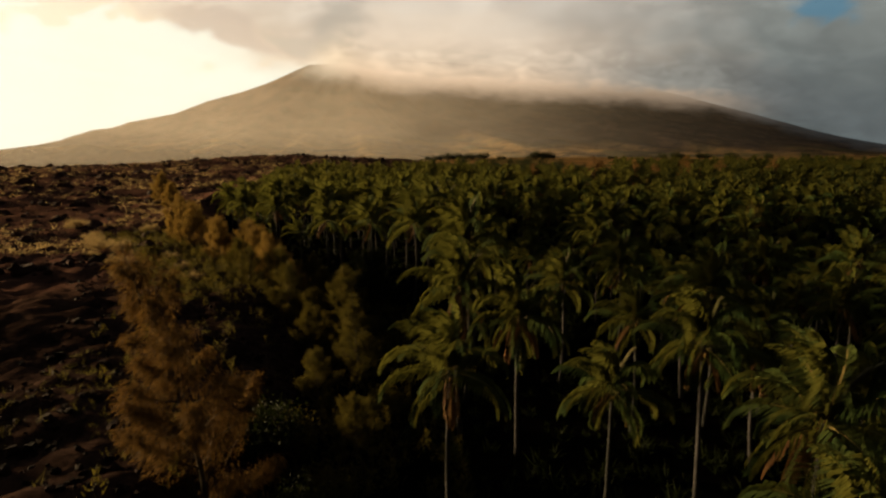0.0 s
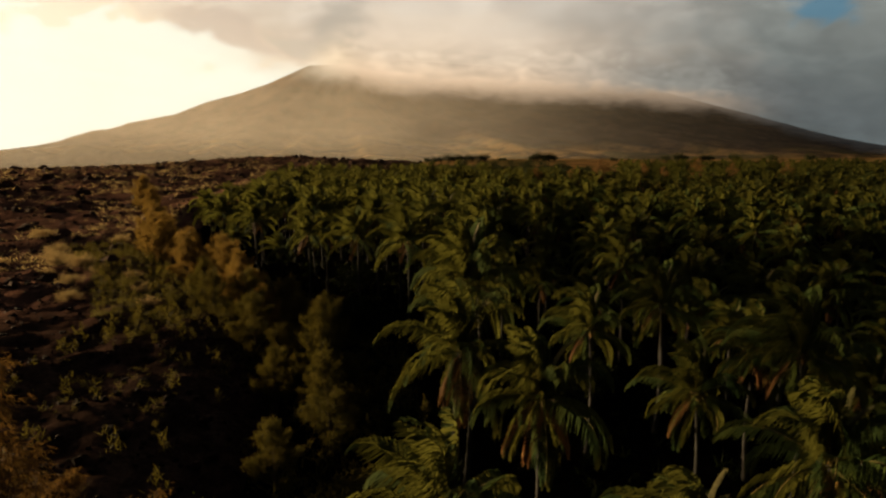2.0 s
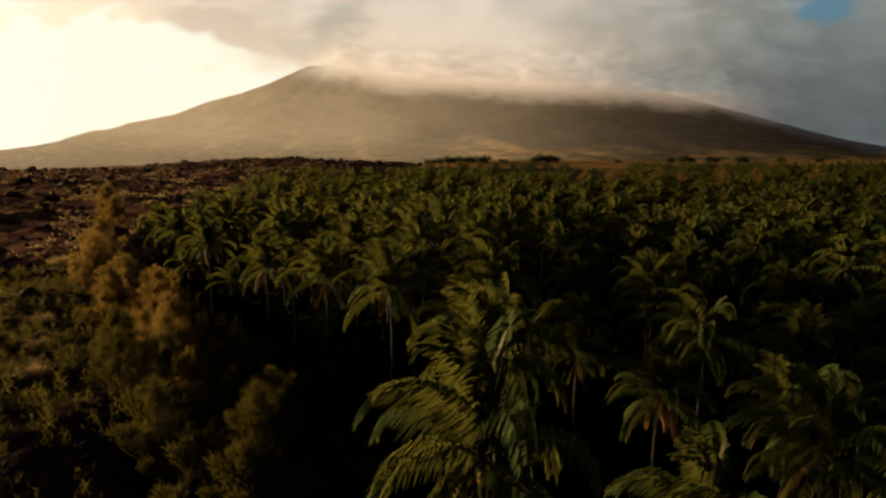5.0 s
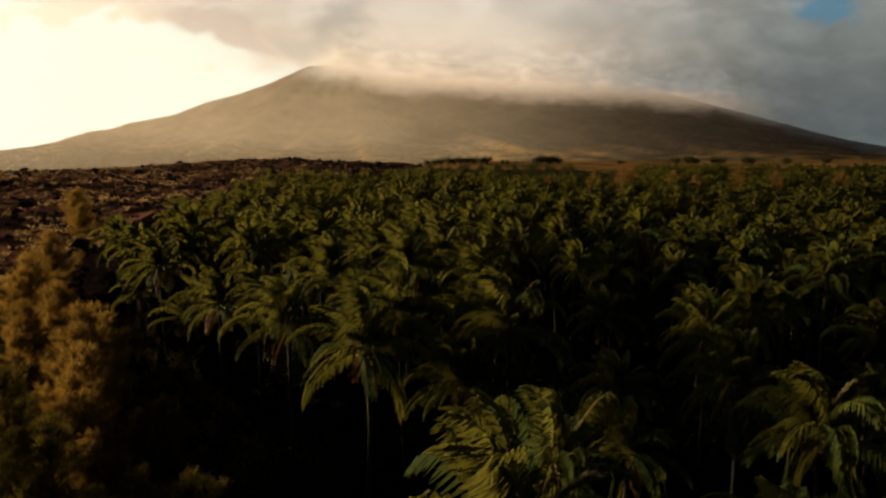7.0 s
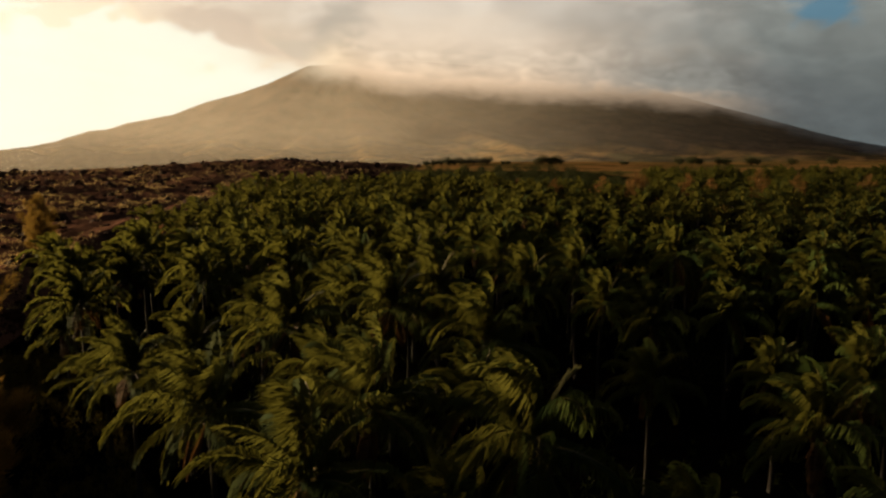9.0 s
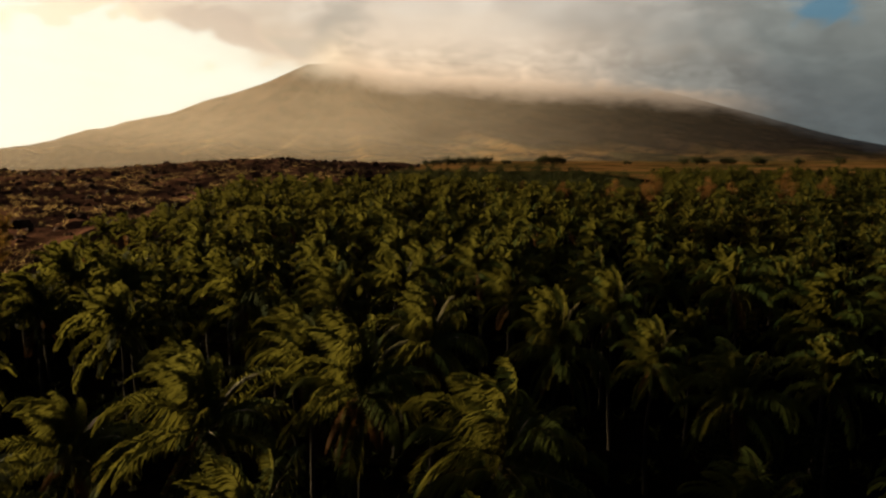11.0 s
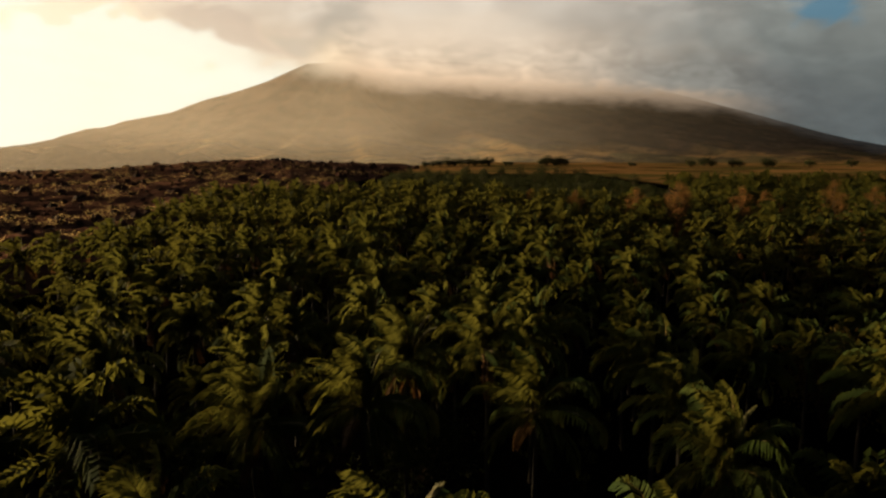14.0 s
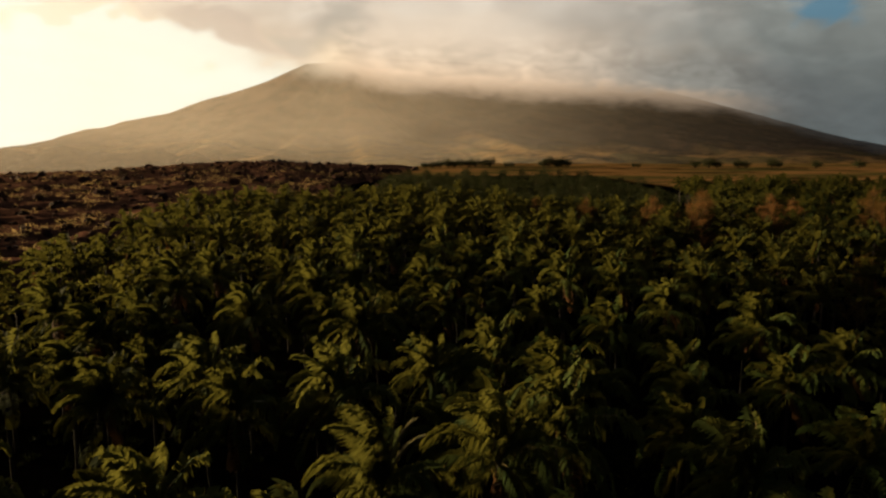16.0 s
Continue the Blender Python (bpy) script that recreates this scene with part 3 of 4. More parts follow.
PALM_LABELS = ("tall coconut palm with wind-bent olive green fronds",
               "coconut palm with a ragged crown and brown hanging fronds",
               "coconut palm with a dense yellow-green crown and coconuts")


def palm_proto(i, pairs, width):
    """A palm with every frond a leaf of its own."""
    r = random.Random(500 + i)
    root = new("coconut_palm")
    part("trunk", trunk_mesh(i), root)
    heart = Matrix.Translation((0, 0, HEIGHT - 0.1))
    for age, (co, faces, idx) in crown(500 + i, 20 + i % 3, (1, 4, 2)[i % 3], pairs, width, 9):
        if age == 4:
            part("dead_frond", mesh("dead_frond", co, faces, [M_DEAD, M_DEAD], idx), root, heart, "dry brown hanging frond")
        else:
            part("frond", mesh("palm_frond", co, faces, [M_LEAF, M_RACHIS], idx), root, heart)
    for j in range(1 + i % 2):
        a, e = r.uniform(-0.9, 0.9), radians(r.uniform(58, 80))
        co, faces, idx = frond(1500 + 7 * i + j, (math.cos(a) * math.cos(e), math.sin(a) * math.cos(e), math.sin(e)), r.uniform(3.0, 3.9), 1.5, 0.2,
                               pairs // 2, width * 1.3, 0.5, 9, True, 0.9)
        part("young_frond", mesh("young_frond", co, faces, [M_SPEAR, M_RACHIS], idx), root, heart, "pale narrow half-open young frond")
    if i % 3 != 1:
        for j in range(6):
            a, q = r.uniform(0, 6.28), r.uniform(0.2, 0.36)
            part("coconut", NUT, root, Matrix.Translation((math.cos(a) * q, math.sin(a) * q, HEIGHT - 0.4 - r.uniform(0, 0.4))))
    return tagged(root, PALM_LABELS[i % 3], "palm tree", "coconut palms of the plantation")


def crown_mesh(seed, count, dead, pairs, width, segs, stalk, plain=False):
    bits = []
    heart = Matrix.Translation((0, 0, HEIGHT - 0.1))
    for age, (co, faces, idx) in crown(seed, count, dead, pairs, width, segs, stalk, plain):
        bits.append(([heart @ c for c in co], faces, [2] * len(faces) if age == 4 else idx))
    return joined(bits)


def palm_simple(i):
    root = new("coconut_palm")
    part("trunk", trunk_mesh(40 + i, 7, 8), root)
    co, faces, idx = crown_mesh(700 + i, 21, i % 3, 20, 0.30, 5, True)
    part("crown", mesh("palm_crown", co, faces, [M_LEAF, M_RACHIS, M_DEAD], idx), root)
    return tagged(root, PALM_LABELS[i % 3], "palm tree", "coconut palms of the plantation")


# ---- where the palms stand: x, y and the height of the heart ----
PALMS_NEAR = ((3.2, 57, 16.0), (1.9, 45.5, 16.4), (1.3, 39.5, 13.8), (19.5, 67.4, 14.1), (31, 73, 12.2), (21, 45.5, 12.0), (-11.2, 84.5, 15.4),
              (-4.2, 76.8, 15.7), (-19.8, 91.8, 15.0), (0.4, 27.6, 11.8), (5.3, 36.6, 12.4), (20.5, 40.4, 13.6), (25.7, 42, 10.6), (14.5, 39.6, 11.3),
              (2.4, 77.5, 13.0), (5.6, 79, 16.4), (6.2, 65, 13.8), (17, 94.8, 12.9), (26.8, 95.2, 13.2), (19.3, 74.4, 13.9), (15.2, 20.5, 12.4),
              (9.5, 29.5, 10.2), (11, 49, 12.4))
PALMS_MID = ((-45, 123, 16.3), (-36.7, 120.4, 16.8), (-24, 113.5, 17.2), (-10.1, 96.7, 16.8), (-2.8, 100.4, 17.6), (8.5, 124, 17.1), (20.3, 103, 15.4),
             (-24.3, 121, 16.2), (-16, 117.2, 18.2), (-10.1, 112.7, 16), (-8.2, 123.2, 17), (0.9, 109.3, 17.3), (18, 110.8, 15.3), (17.2, 117.4, 17.2),
             (-2.2, 122.7, 18.1), (29.5, 137, 16.2), (7.8, 149, 18.4), (-32.5, 147, 17.4), (-22.5, 144.5, 16.9), (-11.7, 142.2, 17), (18.8, 126.3, 16.5),
             (6.3, 132.5, 18.6), (72, 191, 18), (10.4, 136, 18.4), (-4.3, 142.2, 18.3), (0, 130.3, 18.1), (2.2, 149.8, 17), (11.4, 141.5, 18.6),
             (31, 146.9, 16.7), (35.6, 158.6, 18.4), (-5, 157, 19))
# bays in the plantation without palms: x, y, radius
BAYS = ((-9, 72, 7), (-12, 78, 6), (52.6, 91, 5), (40, 119, 6), (52.6, 171, 4), (13, 58, 4), (12, 86, 5), (26, 84, 4), (-14, 100, 4), (28, 112, 5), (9, 113, 4), (56, 240, 5), (65, 234, 6), (84, 237, 5), (104, 229, 7), (42, 250, 5), (125, 242, 5), (43, 146, 6))


def far_limit(x):
    return 322.0 + 12 * n3(x, 0, 0.02) - 40 * ease(5, 40, x) + 95 * ease(85, 125, x)


def fill_palms():
    """Further palms in a loose grid, kept clear of those above and of the lava."""
    spots = [(x, y) for x, y, z in PALMS_NEAR + PALMS_MID]
    cells = {}
    for s in spots:
        cells.setdefault((int(s[0] // 8), int(s[1] // 8)), []).append(s)
    found = []
    for j in range(150):
        y = 14 + j * 3.3
        for i in range(-45, 190):
            x = i * 3.3 + rng.uniform(-1.6, 1.6)
            yy = y + rng.uniform(-1.6, 1.6)
            if x < edge_x(yy) + 1.5 or yy > far_limit(x) or abs(x) > 0.86 * yy + 14 or x > 420:
                continue
            if any(math.hypot(x - bx, yy - by) < br for bx, by, br in BAYS):
                continue
            gap = 6.5 + 1.2 * n3(x, yy, 0.05, 3) - 0.9 * ease(190, 270, yy)
            if yy < 82 and -30 < x < 10.5:
                continue
            if yy < 82:
                gap = 5.4
            cx, cy = int(x // 8), int(yy // 8)
            near = [s for a in (-1, 0, 1) for b in (-1, 0, 1) for s in cells.get((cx + a, cy + b), ())]
            if any((x - s[0]) ** 2 + (yy - s[1]) ** 2 < gap * gap for s in near):
                continue
            cells.setdefault((cx, cy), []).append((x, yy))
            low = rng.random() < (0.32 if 100 < yy < 185 else 0.22)
            low = low or (yy < 82 and rng.random() < 0.7)
            heart = floor_z(x, yy) + (rng.uniform(6.0, 9.5) if low else rng.gauss(11.0, 1.0))
            found.append((x, yy, heart))
    return found


def palm_pose(x, y, heart):
    g = floor_z(x, y)
    s = max(0.62, min(1.25, (heart - g) / HEIGHT))
    wide = 0.55 + 0.5 / s           # crowns differ less in size than trunks do
    if x < 9 and 70 < y < 128:
        wide *= 1.14                # the old palms beside the lava have the broadest crowns
    wide *= 1.0 + 0.08 * ease(120, 150, y)
    return Matrix.Translation((x, y, g)) @ Matrix.Rotation(rng.uniform(-0.45, 0.45), 4, "Z") @ Matrix.Rotation(rng.uniform(-0.05, 0.05), 4, "X") \
        @ Matrix.Diagonal((s * wide, s * wide, s, 1))


ALL_PALMS = list(PALMS_NEAR + PALMS_MID) + fill_palms()


def nearness(p):
    """How near a palm stands to the strip of land that is crossed."""
    x, y, _ = p
    return abs(x - 2) * 0.9 + max(0.0, y - 60) * 0.62 + max(0.0, 25 - y)


ALL_PALMS.sort(key=nearness)
FULL, SIMPLE = 95, 165
CLOSE = 34


def copy_at(ob, m):
    """A copy at just this pose and size, whatever the first one's size is."""
    c = copy_thing(ob, Matrix())
    c.matrix_basis = m
    return c


close_protos = [palm_proto(i, 58, 0.095) for i in range(7)]
protos = [palm_proto(7 + i, 44, 0.13) for i in range(8)]
simple = [palm_simple(i) for i in range(6)]
for n, p in enumerate(ALL_PALMS[:CLOSE]):
    if n < len(close_protos):
        close_protos[n].matrix_basis = palm_pose(*p)
    else:
        copy_at(close_protos[rng.randrange(len(close_protos))], palm_pose(*p))
for n, p in enumerate(ALL_PALMS[CLOSE:FULL]):
    if n < len(protos):
        protos[n].matrix_basis = palm_pose(*p)
    else:
        copy_at(protos[rng.randrange(len(protos))], palm_pose(*p))
for n, p in enumerate(ALL_PALMS[FULL:FULL + SIMPLE]):
    if n < len(simple):
        simple[n].matrix_basis = palm_pose(*p)
    else:
        copy_at(simple[rng.randrange(len(simple))], palm_pose(*p))


def distant_palms(places):
    """The plantation's further palms, past counting."""
    kinds = []
    for v in range(6):
        co, faces, idx = crown_mesh(900 + v, 14, v % 2, 9, 0.58, 4, False, True)
        tc, tf = tube([(0, 0, -0.4), (0.1, 0, 5), (0, 0, HEIGHT)], [0.26, 0.16, 0.12], 4)
        co, faces, idx = joined([(co, faces, idx), (tc, tf, [1] * len(tf))])
        flat = []
        for q, i in zip(faces, idx):
            flat += [(q[0], q[a], q[a + 1], i) for a in range(1, len(q) - 1)]
        kinds.append((np.array([tuple(c) for c in co]), np.array(flat)))
    vs, fs, ms, n = [], [], [], 0
    for p in places:
        c, f = kinds[rng.randrange(6)]
        m = np.array(palm_pose(*p))
        vs.append(c @ m[:3, :3].T + m[:3, 3])
        fs.append(f[:, :3] + n)
        ms.append(f[:, 3])
        n += len(c)
    v, f, mi = np.concatenate(vs), np.concatenate(fs), np.concatenate(ms)
    me = bpy.data.meshes.new("distant_palms")
    me.from_pydata(v.tolist(), [], f.tolist())
    for m in (M_LEAF_FAR, M_TRUNK, M_DEAD):
        me.materials.append(m)
    me.polygons.foreach_set("material_index", mi.astype(np.int32))
    return tagged(new("distant_palms", me), "countless coconut palms filling the plantation behind", "palm grove", kind="stuff")


distant_palms(ALL_PALMS[FULL + SIMPLE:])


# ================= other plants and rocks =================
def blade(co, faces, base, d, size, width, r, plain=False):
    """One slim, bent leaf; plain: a straight one."""
    d = d.normalized()
    w = d.cross(Vector((r.uniform(-1, 1), r.uniform(-1, 1), r.uniform(-1, 1)))).normalized() * width * 0.5
    mid = base + d * size * 0.5
    tip = mid + (d - Vector((0, 0, 0.35))).normalized() * size * 0.5
    n = len(co)
    if plain:
        co += [base - w, base + w, tip]
        faces += [(n, n + 1, n + 2)]
        return
    co += [base, mid + w, tip, mid - w]
    faces += [(n, n + 1, n + 2, n + 3)]


def casuarina(seed, height, wide, tufts, needle, label, category="casuarina tree", plumes=30, spray=1.0, lean=-0.03, droop=0.9):
    """A ragged, feathery spire: a bending leader, limbs that rise from it, and tassels of needles that hang from each limb."""
    r = random.Random(seed)
    root = new("casuarina_tree")

    def spine(t):
        return Vector((lean * height * t ** 1.6 + 0.012 * height * math.sin(5 * t + seed), 0.01 * height * math.sin(4 * t), height * t))

    limbs = [([tuple(spine(i / 6) - Vector((0, 0, 0.4 if i == 0 else 0))) for i in range(7)], [0.17 - 0.025 * i for i in range(7)])]
    ways = [(spine(0.45), spine(0.72), 0.45, 2.0), (spine(0.7), spine(0.98), 0.34, 2.0)]
    for i in range(plumes):
        a, t = i * 2.4 + r.uniform(-0.4, 0.4), ((i + 0.5) / plumes) ** 1.1
        start = spine(min(0.9, max(0.03, 0.04 + 0.84 * t + r.uniform(-0.05, 0.05))))
        out = wide * 0.5 * (1.0 - t) ** 0.85 * r.uniform(0.45, 1.35) + 0.35
        rise = out * r.uniform(0.25, 1.25) + 0.4
        end = start + Vector((math.cos(a) * out, math.sin(a) * out, rise))
        mid = start.lerp(end, 0.5) + Vector((math.cos(a), math.sin(a), -0.5)) * out * 0.12
        limbs.append(([tuple(start), tuple(mid), tuple(end)], [0.05, 0.03, 0.008]))
        ways.append((start.lerp(mid, 0.6), end, r.uniform(0.26, 0.46) * (0.55 + 0.07 * wide), 0.5 + out))
    bits = [tube(p, q, 5 if n == 0 else 3) for n, (p, q) in enumerate(limbs)]
    co, faces, _ = joined(bits)
    part("trunk", mesh("casuarina_trunk", co, faces, [M_BARK], smooth=True), root)
    co, faces = [], []
    for i, (a, b, rad, _) in enumerate(r.choices(ways, [w[3] for w in ways], k=tufts)):
        u = r.random() ** 0.7
        off = Vector((r.gauss(0, 1), r.gauss(0, 1), r.gauss(0, 0.9)))
        p = a.lerp(b, u) + off * rad * (1.15 - 0.6 * u)
        out = off.normalized() * 0.4 + (b - a).normalized() * 0.55 + Vector((-0.25, 0, -droop))
        for j in range(4):
            d = out + Vector((r.uniform(-0.4, 0.4), r.uniform(-0.4, 0.4), r.uniform(-0.4, 0.4)))
            blade(co, faces, p, d, r.uniform(0.4, 0.95) * spray, 0.06 * spray, r, True)
    part("crown", mesh("casuarina_crown", co, faces, [needle]), root)
    return tagged(root, label, category)


def shrub(seed, height, wide, leaves, leaf, size, label, name="broadleaf_bush", category="bush"):
    """A bush of several stems with leaves in uneven clumps."""
    r = random.Random(seed)
    root = new(name)
    stems, clumps = [], []
    for i in range(14):
        a, q = i * 2.4, wide * 0.5 * math.sqrt((i + 0.5) / 14) * r.uniform(0.75, 1.1)
        top = Vector((math.cos(a) * q, math.sin(a) * q, height * r.uniform(0.55, 0.92) * (1 - 0.35 * (2 * q / wide) ** 2)))
        stems.append(tube([(0, 0, -0.3), tuple(top * 0.5 + Vector((0, 0, 0.15 * height))), tuple(top)], [0.09, 0.05, 0.015], 5))
        clumps.append((top, wide * r.uniform(0.08, 0.2)))
        clumps.append((top * 0.62 + Vector((r.uniform(-1, 1), r.uniform(-1, 1), 0)) * wide * 0.1, wide * r.uniform(0.12, 0.2)))
    co, faces, _ = joined(stems)
    part("stem", mesh("bush_stems", co, faces, [M_BARK], smooth=True), root)
    co, faces = [], []
    for i in range(leaves):
        c, rad = clumps[r.randrange(len(clumps))]
        off = Vector((r.gauss(0, 1), r.gauss(0, 1), r.gauss(0, 0.75)))
        off = off.normalized() * (abs(r.gauss(0.7, 0.5))) * rad
        p = c + off
        p.z = max(p.z, 0.05)
        d = off.normalized() + Vector((r.uniform(-0.7, 0.7), r.uniform(-0.7, 0.7), r.uniform(-0.3, 0.7)))
        blade(co, faces, p, d, size * r.uniform(0.7, 1.3), size * 0.5, r)
    part("crown", mesh("bush_crown", co, faces, [leaf]), root)
    return tagged(root, label, category)


def stand(ob, x, y, s=1.0, turn=0.0):
    z = ground_z(x, y)
    ob.matrix_basis = Matrix.Translation((x, y, z - 0.05)) @ Matrix.Rotation(turn, 4, "Z") @ Matrix.Scale(s, 4)
    return ob


def planted(proto, spots):
    """Sets the first one down and copies it to the other places: x, y, size."""
    for n, (x, y, s) in enumerate(spots):
        t = rng.uniform(-0.5, 0.5)
        if n == 0:
            stand(proto, x, y, s, t)
        else:
            m = Matrix.Translation((x, y, ground_z(x, y) - 0.05)) @ Matrix.Rotation(rng.uniform(0, 6.28), 4, "Z") @ Matrix.Scale(s, 4)
            copy_at(proto, m)


planted(casuarina(1, 15.8, 7.2, 13000, M_NEEDLE_BROWN, "golden-brown ragged casuarina tree leaning on the lava bank", plumes=44, spray=0.55, lean=-0.2), [(-13.4, 28.0, 1.0)])
gold = casuarina(2, 9.6, 6.6, 3500, M_NEEDLE, "golden-brown feathery casuarina tree at the edge of the lava", plumes=40, spray=0.9, droop=-0.5)
tagged(gold, group="casuarinas along the lava")
planted(gold, [(-35, 97, 1.0), (-31, 88.5, 0.95), (-43, 103, 1.0), (-50.5, 109, 1.1), (-39, 93, 0.8), (-33, 92, 1.05), (-28, 84.5, 0.95), (-24, 78.5, 0.8), (-21.5, 75.5, 0.66), (-18.8, 71.5, 0.5), (-57, 118, 1.05), (-64, 131, 1.1), (-97, 188, 1.2), (-88, 176, 1.0), (-26.5, 81, 0.8)])
olive = casuarina(3, 6.6, 4.2, 2900, M_NEEDLE_G, "olive green feathery casuarina among bank shrubs", plumes=20, spray=0.62, droop=-0.6)
tagged(olive, group="casuarinas along the lava")
slim = casuarina(13, 8.8, 3.2, 2600, M_NEEDLE_G, "slim dark green casuarina between lava bank and palms", plumes=22, spray=0.6, droop=0.5)
planted(slim, [(-8.2, 49.6, 1.0)])
planted(olive, [(-12.5, 66, 1.1), (-11, 60, 1.0), (-15, 62.5, 0.9), (-13, 70.5, 1.0), (-9.8, 54.5, 0.8), (-19, 65, 1.0), (-22.5, 73, 1.0), (-14.5, 57, 0.8), (-27, 74, 0.75), (-16, 71, 1.0), (-11, 45, 0.75), (-6.2, 36.5, 0.7), (-30.5, 80, 0.9), (-20, 81, 1.0)])
rust = casuarina(4, 15.5, 8.5, 1800, M_RUST, "rust-coloured casuarina standing among the palms", plumes=40, droop=-0.3)
tagged(rust, group="rusty casuarinas in the plantation")
planted(rust, [(42, 252, 1.05), (56, 242, 1.15), (65, 236, 1.3), (71, 247, 1.2), (84, 240, 1.2), (104, 232, 1.35), (125, 245, 1.2), (30, 262, 1.0), (145, 240, 1.2), (98, 252, 1.05)])
yellow = casuarina(5, 14.0, 9.0, 1500, M_YELLOW, "tall yellowing tree with layered open boughs", "tree", plumes=34, droop=-0.2)
tagged(yellow, group="yellowing trees in the plantation")
planted(yellow, [(52.6, 91, 1.0), (72, 193, 0.95)])

bush = shrub(6, 5.2, 7.5, 2800, M_BROAD_SHADED, 0.36, "dark green broadleaf bush beneath the palms")
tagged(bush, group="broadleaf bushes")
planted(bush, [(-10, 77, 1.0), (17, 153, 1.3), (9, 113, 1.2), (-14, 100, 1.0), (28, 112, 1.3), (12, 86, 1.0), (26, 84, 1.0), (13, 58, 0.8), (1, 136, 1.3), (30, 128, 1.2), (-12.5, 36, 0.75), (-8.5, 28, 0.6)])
round_tree = shrub(7, 12.5, 11.0, 3400, M_YELLOW, 0.5, "rounded yellow-green tree among coconut palms", "broadleaf_tree", "tree")
planted(round_tree, [(43, 146, 1.0)])
feather = shrub(8, 1.7, 5.5, 2600, M_NEEDLE_G, 0.24, "spreading green shrub on the lava bank", "bank_shrub", "shrub")
tagged(feather, group="shrubs on the bank")
planted(feather, [(-12.3, 37.5, 1.1), (-9.8, 63.5, 1.1), (-8.4, 57.5, 0.9), (-7.0, 41, 0.9), (-7.5, 31.5, 0.9), (-14, 61, 0.8), (-21, 68, 0.8), (-10, 55, 0.9), (-26, 74, 0.7), (-29, 79, 0.8), (-5, 44, 0.8)])
pale = shrub(9, 2.6, 5.0, 1800, M_SCRUB, 0.24, "pale yellow dry shrub on bare lava", "dry_shrub", "shrub")
tagged(pale, group="dry shrubs on the lava")
planted(pale, [(-60, 100, 0.9), (-66.5, 104, 1.0), (-55, 97, 0.6), (-53, 87, 0.7), (-48, 79.5, 0.6), (-63, 96, 0.5), (-47, 92, 0.55), (-72, 110, 0.8), (-41, 84, 0.6), (-36, 76, 0.5), (-78, 120, 0.9), (-90, 132, 1.0), (-70, 128, 0.8)])

# trees on the dry fields beyond the palms
field_tree = shrub(10, 8.0, 9.0, 900, M_THICKET, 0.8, "dark spreading tree on the dry grassland", "field_tree", "tree")
tagged(field_tree, group="trees on the grassland")
planted(field_tree, [(-30 + 9.2 * i + rng.uniform(-2.5, 2.5), 812 + rng.uniform(-9, 9), rng.uniform(1.25, 1.75)) for i in range(11)])
planted(field_tree, [(84, 812, 0.95), (91, 816, 0.9), (133, 815, 1.5), (140, 818, 1.95), (148, 812, 1.75), (157, 816, 1.9), (165, 818, 1.3), (150, 806, 1.0), (245, 800, 0.9), (252, 803, 0.7),
                     (318, 790, 1.5), (338, 795, 1.9), (346, 792, 1.4), (372, 790, 1.6), (384, 795, 1.4), (415, 790, 1.8), (425, 794, 1.2), (470, 790, 1.5), (520, 785, 1.6)])

grove_tree = shrub(12, 10.0, 9.0, 520, M_THICKET, 0.8, "dark bushy tree in a thicket behind the palms", "thicket_tree", "tree")
tagged(grove_tree, group="trees of the dark thicket")
planted(grove_tree, [(-42 + 2.75 * i + rng.uniform(-3, 3), 372 + 41 * (i % 6) + rng.uniform(-14, 14), rng.uniform(0.7, 1.15)) for i in range(64)])


def scatter(name, count, place, one, mat, label, category):
    """Many small things past counting, in one mesh."""
    r = random.Random(len(name) * 7 + count)
    co, faces = [], []
    for i in range(count):
        p = place(r)
        if p is not None:
            one(co, faces, Vector(p), r)
    return tagged(new(name, mesh(name, co, faces, [mat])), label, category, kind="stuff")


def on_lava(y0, y1, reach):
    def place(r):
        y = y0 + (y1 - y0) * r.random() ** 1.3
        x = edge_x(y) - 6 - reach * r.random() ** 1.4 * (0.4 + y / 120)
        return x, y, lava_z(x, y)
    return place


def tuft(n, lo, hi, w):
    def one(co, faces, p, r):
        s = r.uniform(lo, hi)
        for j in range(n):
            d = Vector((r.gauss(0, 0.6), r.gauss(0, 0.6), 1))
            blade(co, faces, p + Vector((r.gauss(0, 0.2), r.gauss(0, 0.2), -0.05)) * s, d, s * r.uniform(0.6, 1.1), w * s, r, True)
    return one


def stone(co, faces, p, r):
    s = r.uniform(0.08, 0.3) * (2.2 if r.random() < 0.08 else 1.0)
    n = len(co)
    spin = r.uniform(0, 6.28)
    for j in range(3):
        rad, h = (0.75, 1.0, 0.55)[j], (-0.4, 0.15, 0.65)[j]
        for i in range(5):
            a = spin + i * 1.2566 + r.uniform(-0.35, 0.35)
            q = s * rad * r.uniform(0.7, 1.25)
            co.append(p + Vector((math.cos(a) * q, math.sin(a) * q, s * h * r.uniform(0.7, 1.3))))
    for j in range(2):
        for i in range(5):
            k2 = (i + 1) % 5
            faces.append((n + j * 5 + i, n + j * 5 + k2, n + (j + 1) * 5 + k2, n + (j + 1) * 5 + i))
    faces.append(tuple(n + 10 + i for i in range(5)))


def block(co, faces, p, r):
    n = len(co)
    stone(co, faces, p, r)
    k = r.uniform(1.8, 4.2) * (0.8 + p.y / 380)
    for i in range(n, len(co)):
        co[i] = p + (co[i] - p) * k


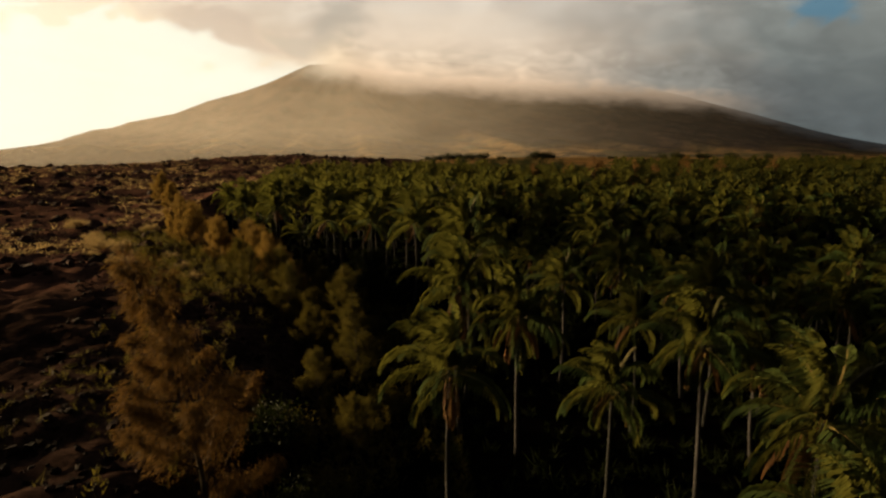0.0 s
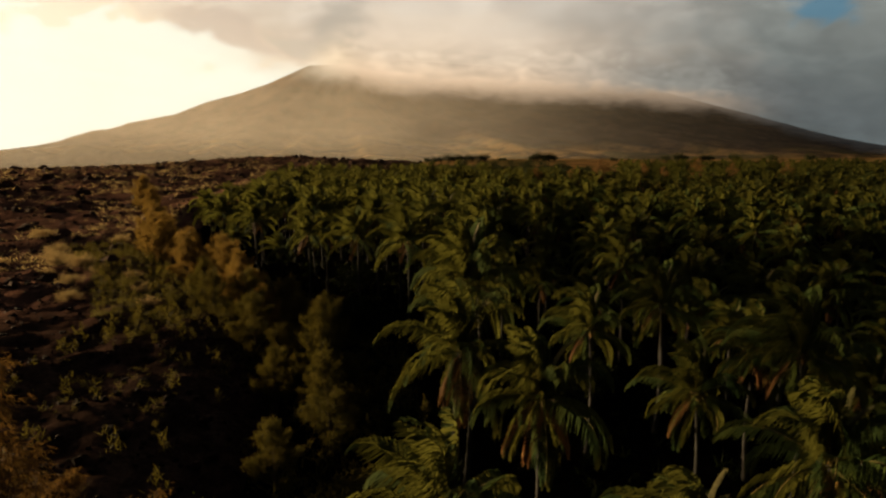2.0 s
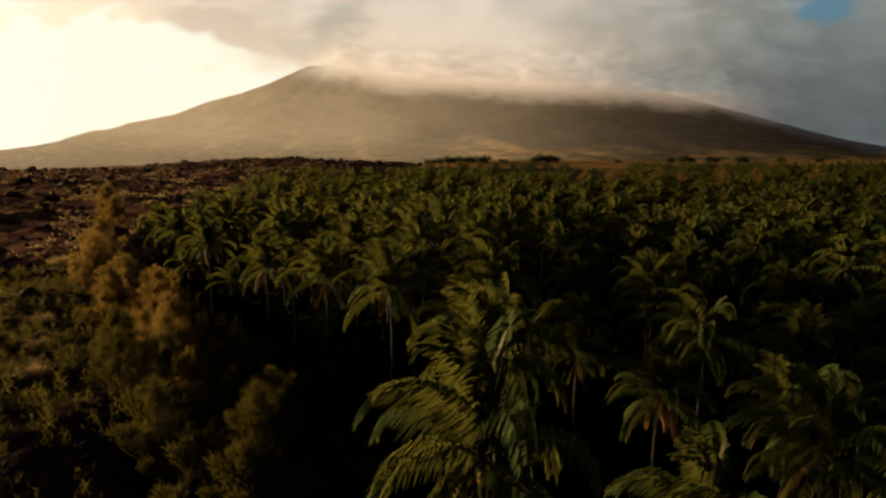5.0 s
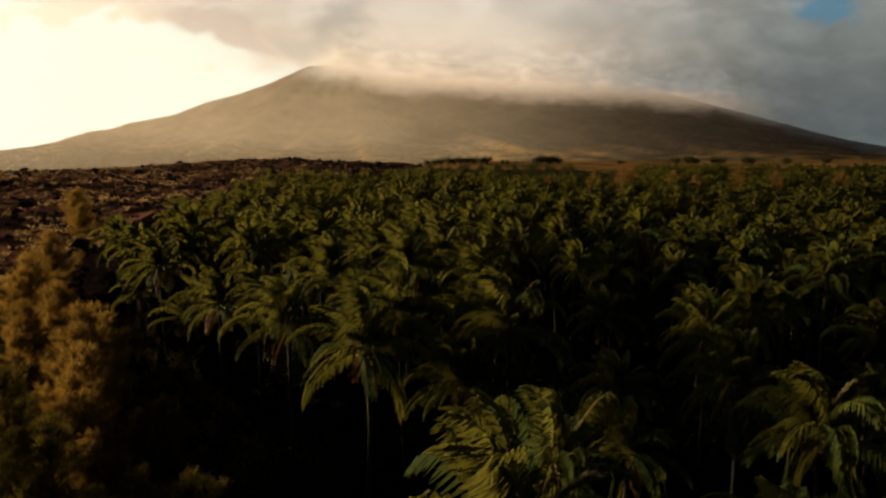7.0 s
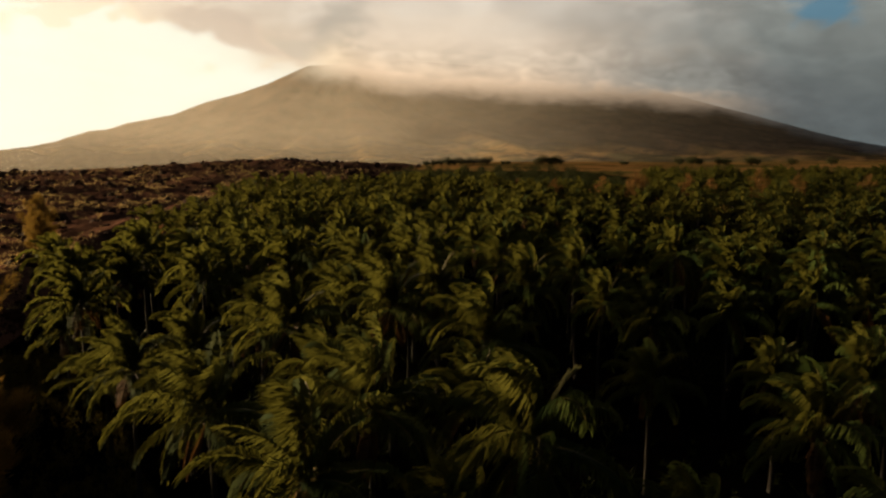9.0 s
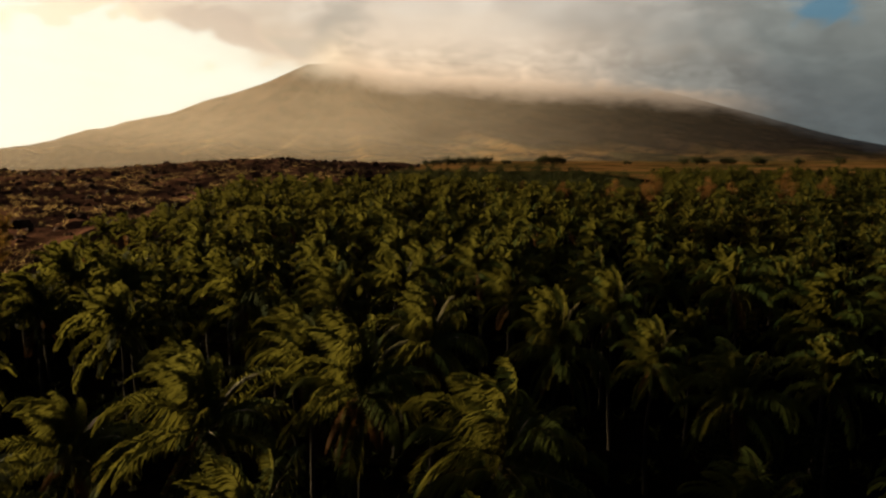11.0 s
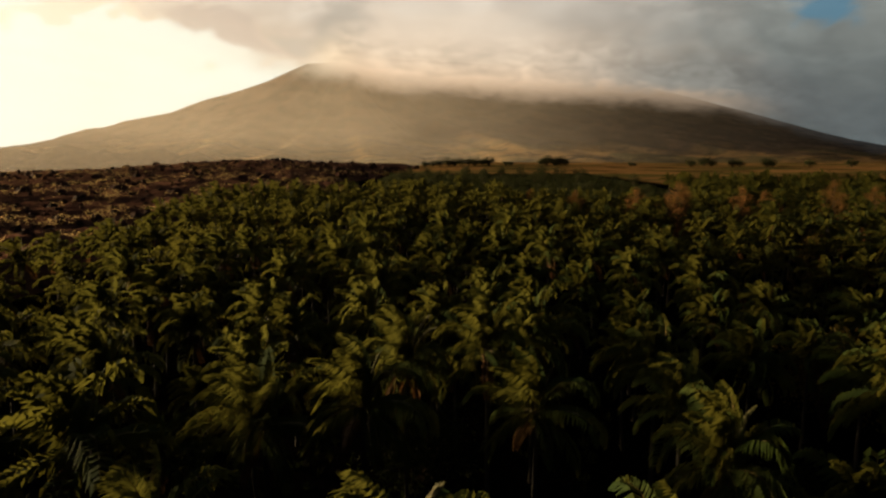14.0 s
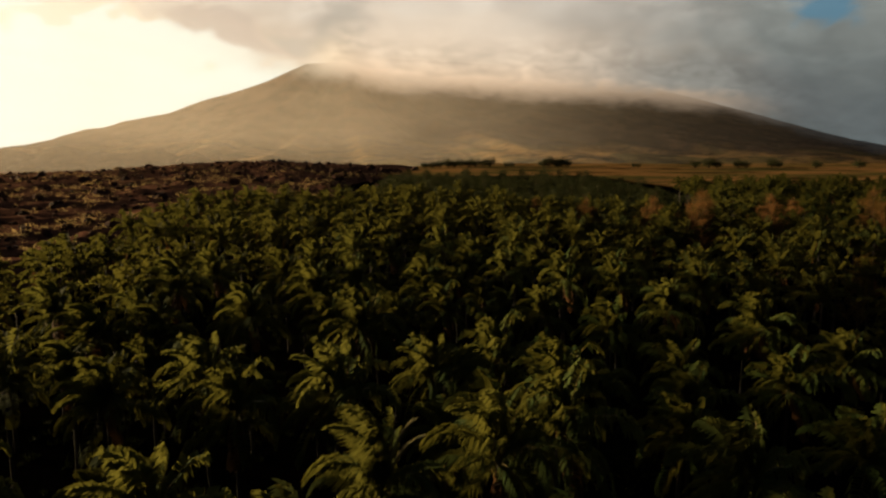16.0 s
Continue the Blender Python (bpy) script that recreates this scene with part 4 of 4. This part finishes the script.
scatter("lava_blocks", 4600, on_lava(80, 790, 110), block, M_BLOCK, "rugged brown clinker ridges piled over the lava field", "rocks")
scatter("lava_rocks", 3000, on_lava(12, 150, 34), stone, M_ROCK, "loose dark clinker blocks strewn over the lava", "rocks")
def patchy_lava(r):
    p = on_lava(95, 660, 150)(r)
    return p if n3(p[0], p[1], 0.03, 2) > 0.05 or r.random() < 0.12 else None


def low_bush(co, faces, p, r):
    s = r.uniform(0.5, 1.5) * (0.8 + 0.5 * ease(150, 350, p.y)) * (1.7 if r.random() < 0.12 else 1.0)
    for j in range(13):
        off = Vector((r.gauss(0, 0.42), r.gauss(0, 0.42), abs(r.gauss(0, 0.3)))) * s
        blade(co, faces, p + off, off + Vector((r.gauss(0, 0.4), r.gauss(0, 0.4), 0.5)), s * r.uniform(0.3, 0.6), 0.16 * s, r, True)


scatter("lava_scrub", 15000, patchy_lava, low_bush, M_SCRUB, "scattered pale scrub dotting the lava field", "scrub")


def on_bank(r):
    y = r.uniform(12, 125)
    x = edge_x(y) - 30 + 35 * r.random()
    return x, y, ground_z(x, y)


def patchy_bank(r):
    p = on_bank(r)
    d = edge_x(p[1]) - p[0]
    lush = max(0.10, ease(56, 70, p[1]), 0.6 * ease(9, 5, d))
    return p if n3(p[0], p[1], 0.07, 6) + 0.8 * n3(p[0], p[1], 0.3, 8) > -0.05 and r.random() < lush else None


scatter("bank_grass", 34000, patchy_bank, tuft(8, 0.25, 1.0, 0.06), M_GRASS, "yellow-green grass and low weeds on the bank", "grass")


def weed(co, faces, p, r):
    s = r.uniform(0.6, 2.0)
    for j in range(34):
        h = r.random()
        off = Vector((r.gauss(0, 0.22) * (1.1 - h), r.gauss(0, 0.22) * (1.1 - h), h)) * s
        blade(co, faces, p + off, Vector((r.gauss(0, 0.5), r.gauss(0, 0.5), 1)), s * r.uniform(0.2, 0.4), 0.05 * s + 0.02, r, True)


def on_margin(r):
    p = on_bank(r)
    return p if r.random() < max(0.08, ease(56, 70, p[1]), 0.7 * ease(10, 6, edge_x(p[1]) - p[0])) else None


scatter("bank_weeds", 1900, on_margin, weed, M_NEEDLE_G, "upright feathery weeds sprouting on the dark lava", "weeds")


def under_palms(r):
    y = 16 + 206 * r.random()
    x = edge_x(y) + r.random() * (0.86 * y + 16 - edge_x(y))
    return x, y, floor_z(x, y)


scatter("undergrowth", 3800, under_palms, tuft(14, 0.5, 1.6, 0.12), M_BROAD_SHADED, "low dark green undergrowth covering the plantation floor", "undergrowth")


def past_palms(r):
    x = r.uniform(-45, 135)
    y = r.uniform(far_limit(x), 590)
    return x, y, floor_z(x, y)


scatter("far_thicket", 6000, past_palms, tuft(10, 2.0, 4.5, 0.35), M_THICKET, "dark low thicket behind the last palms", "thicket")
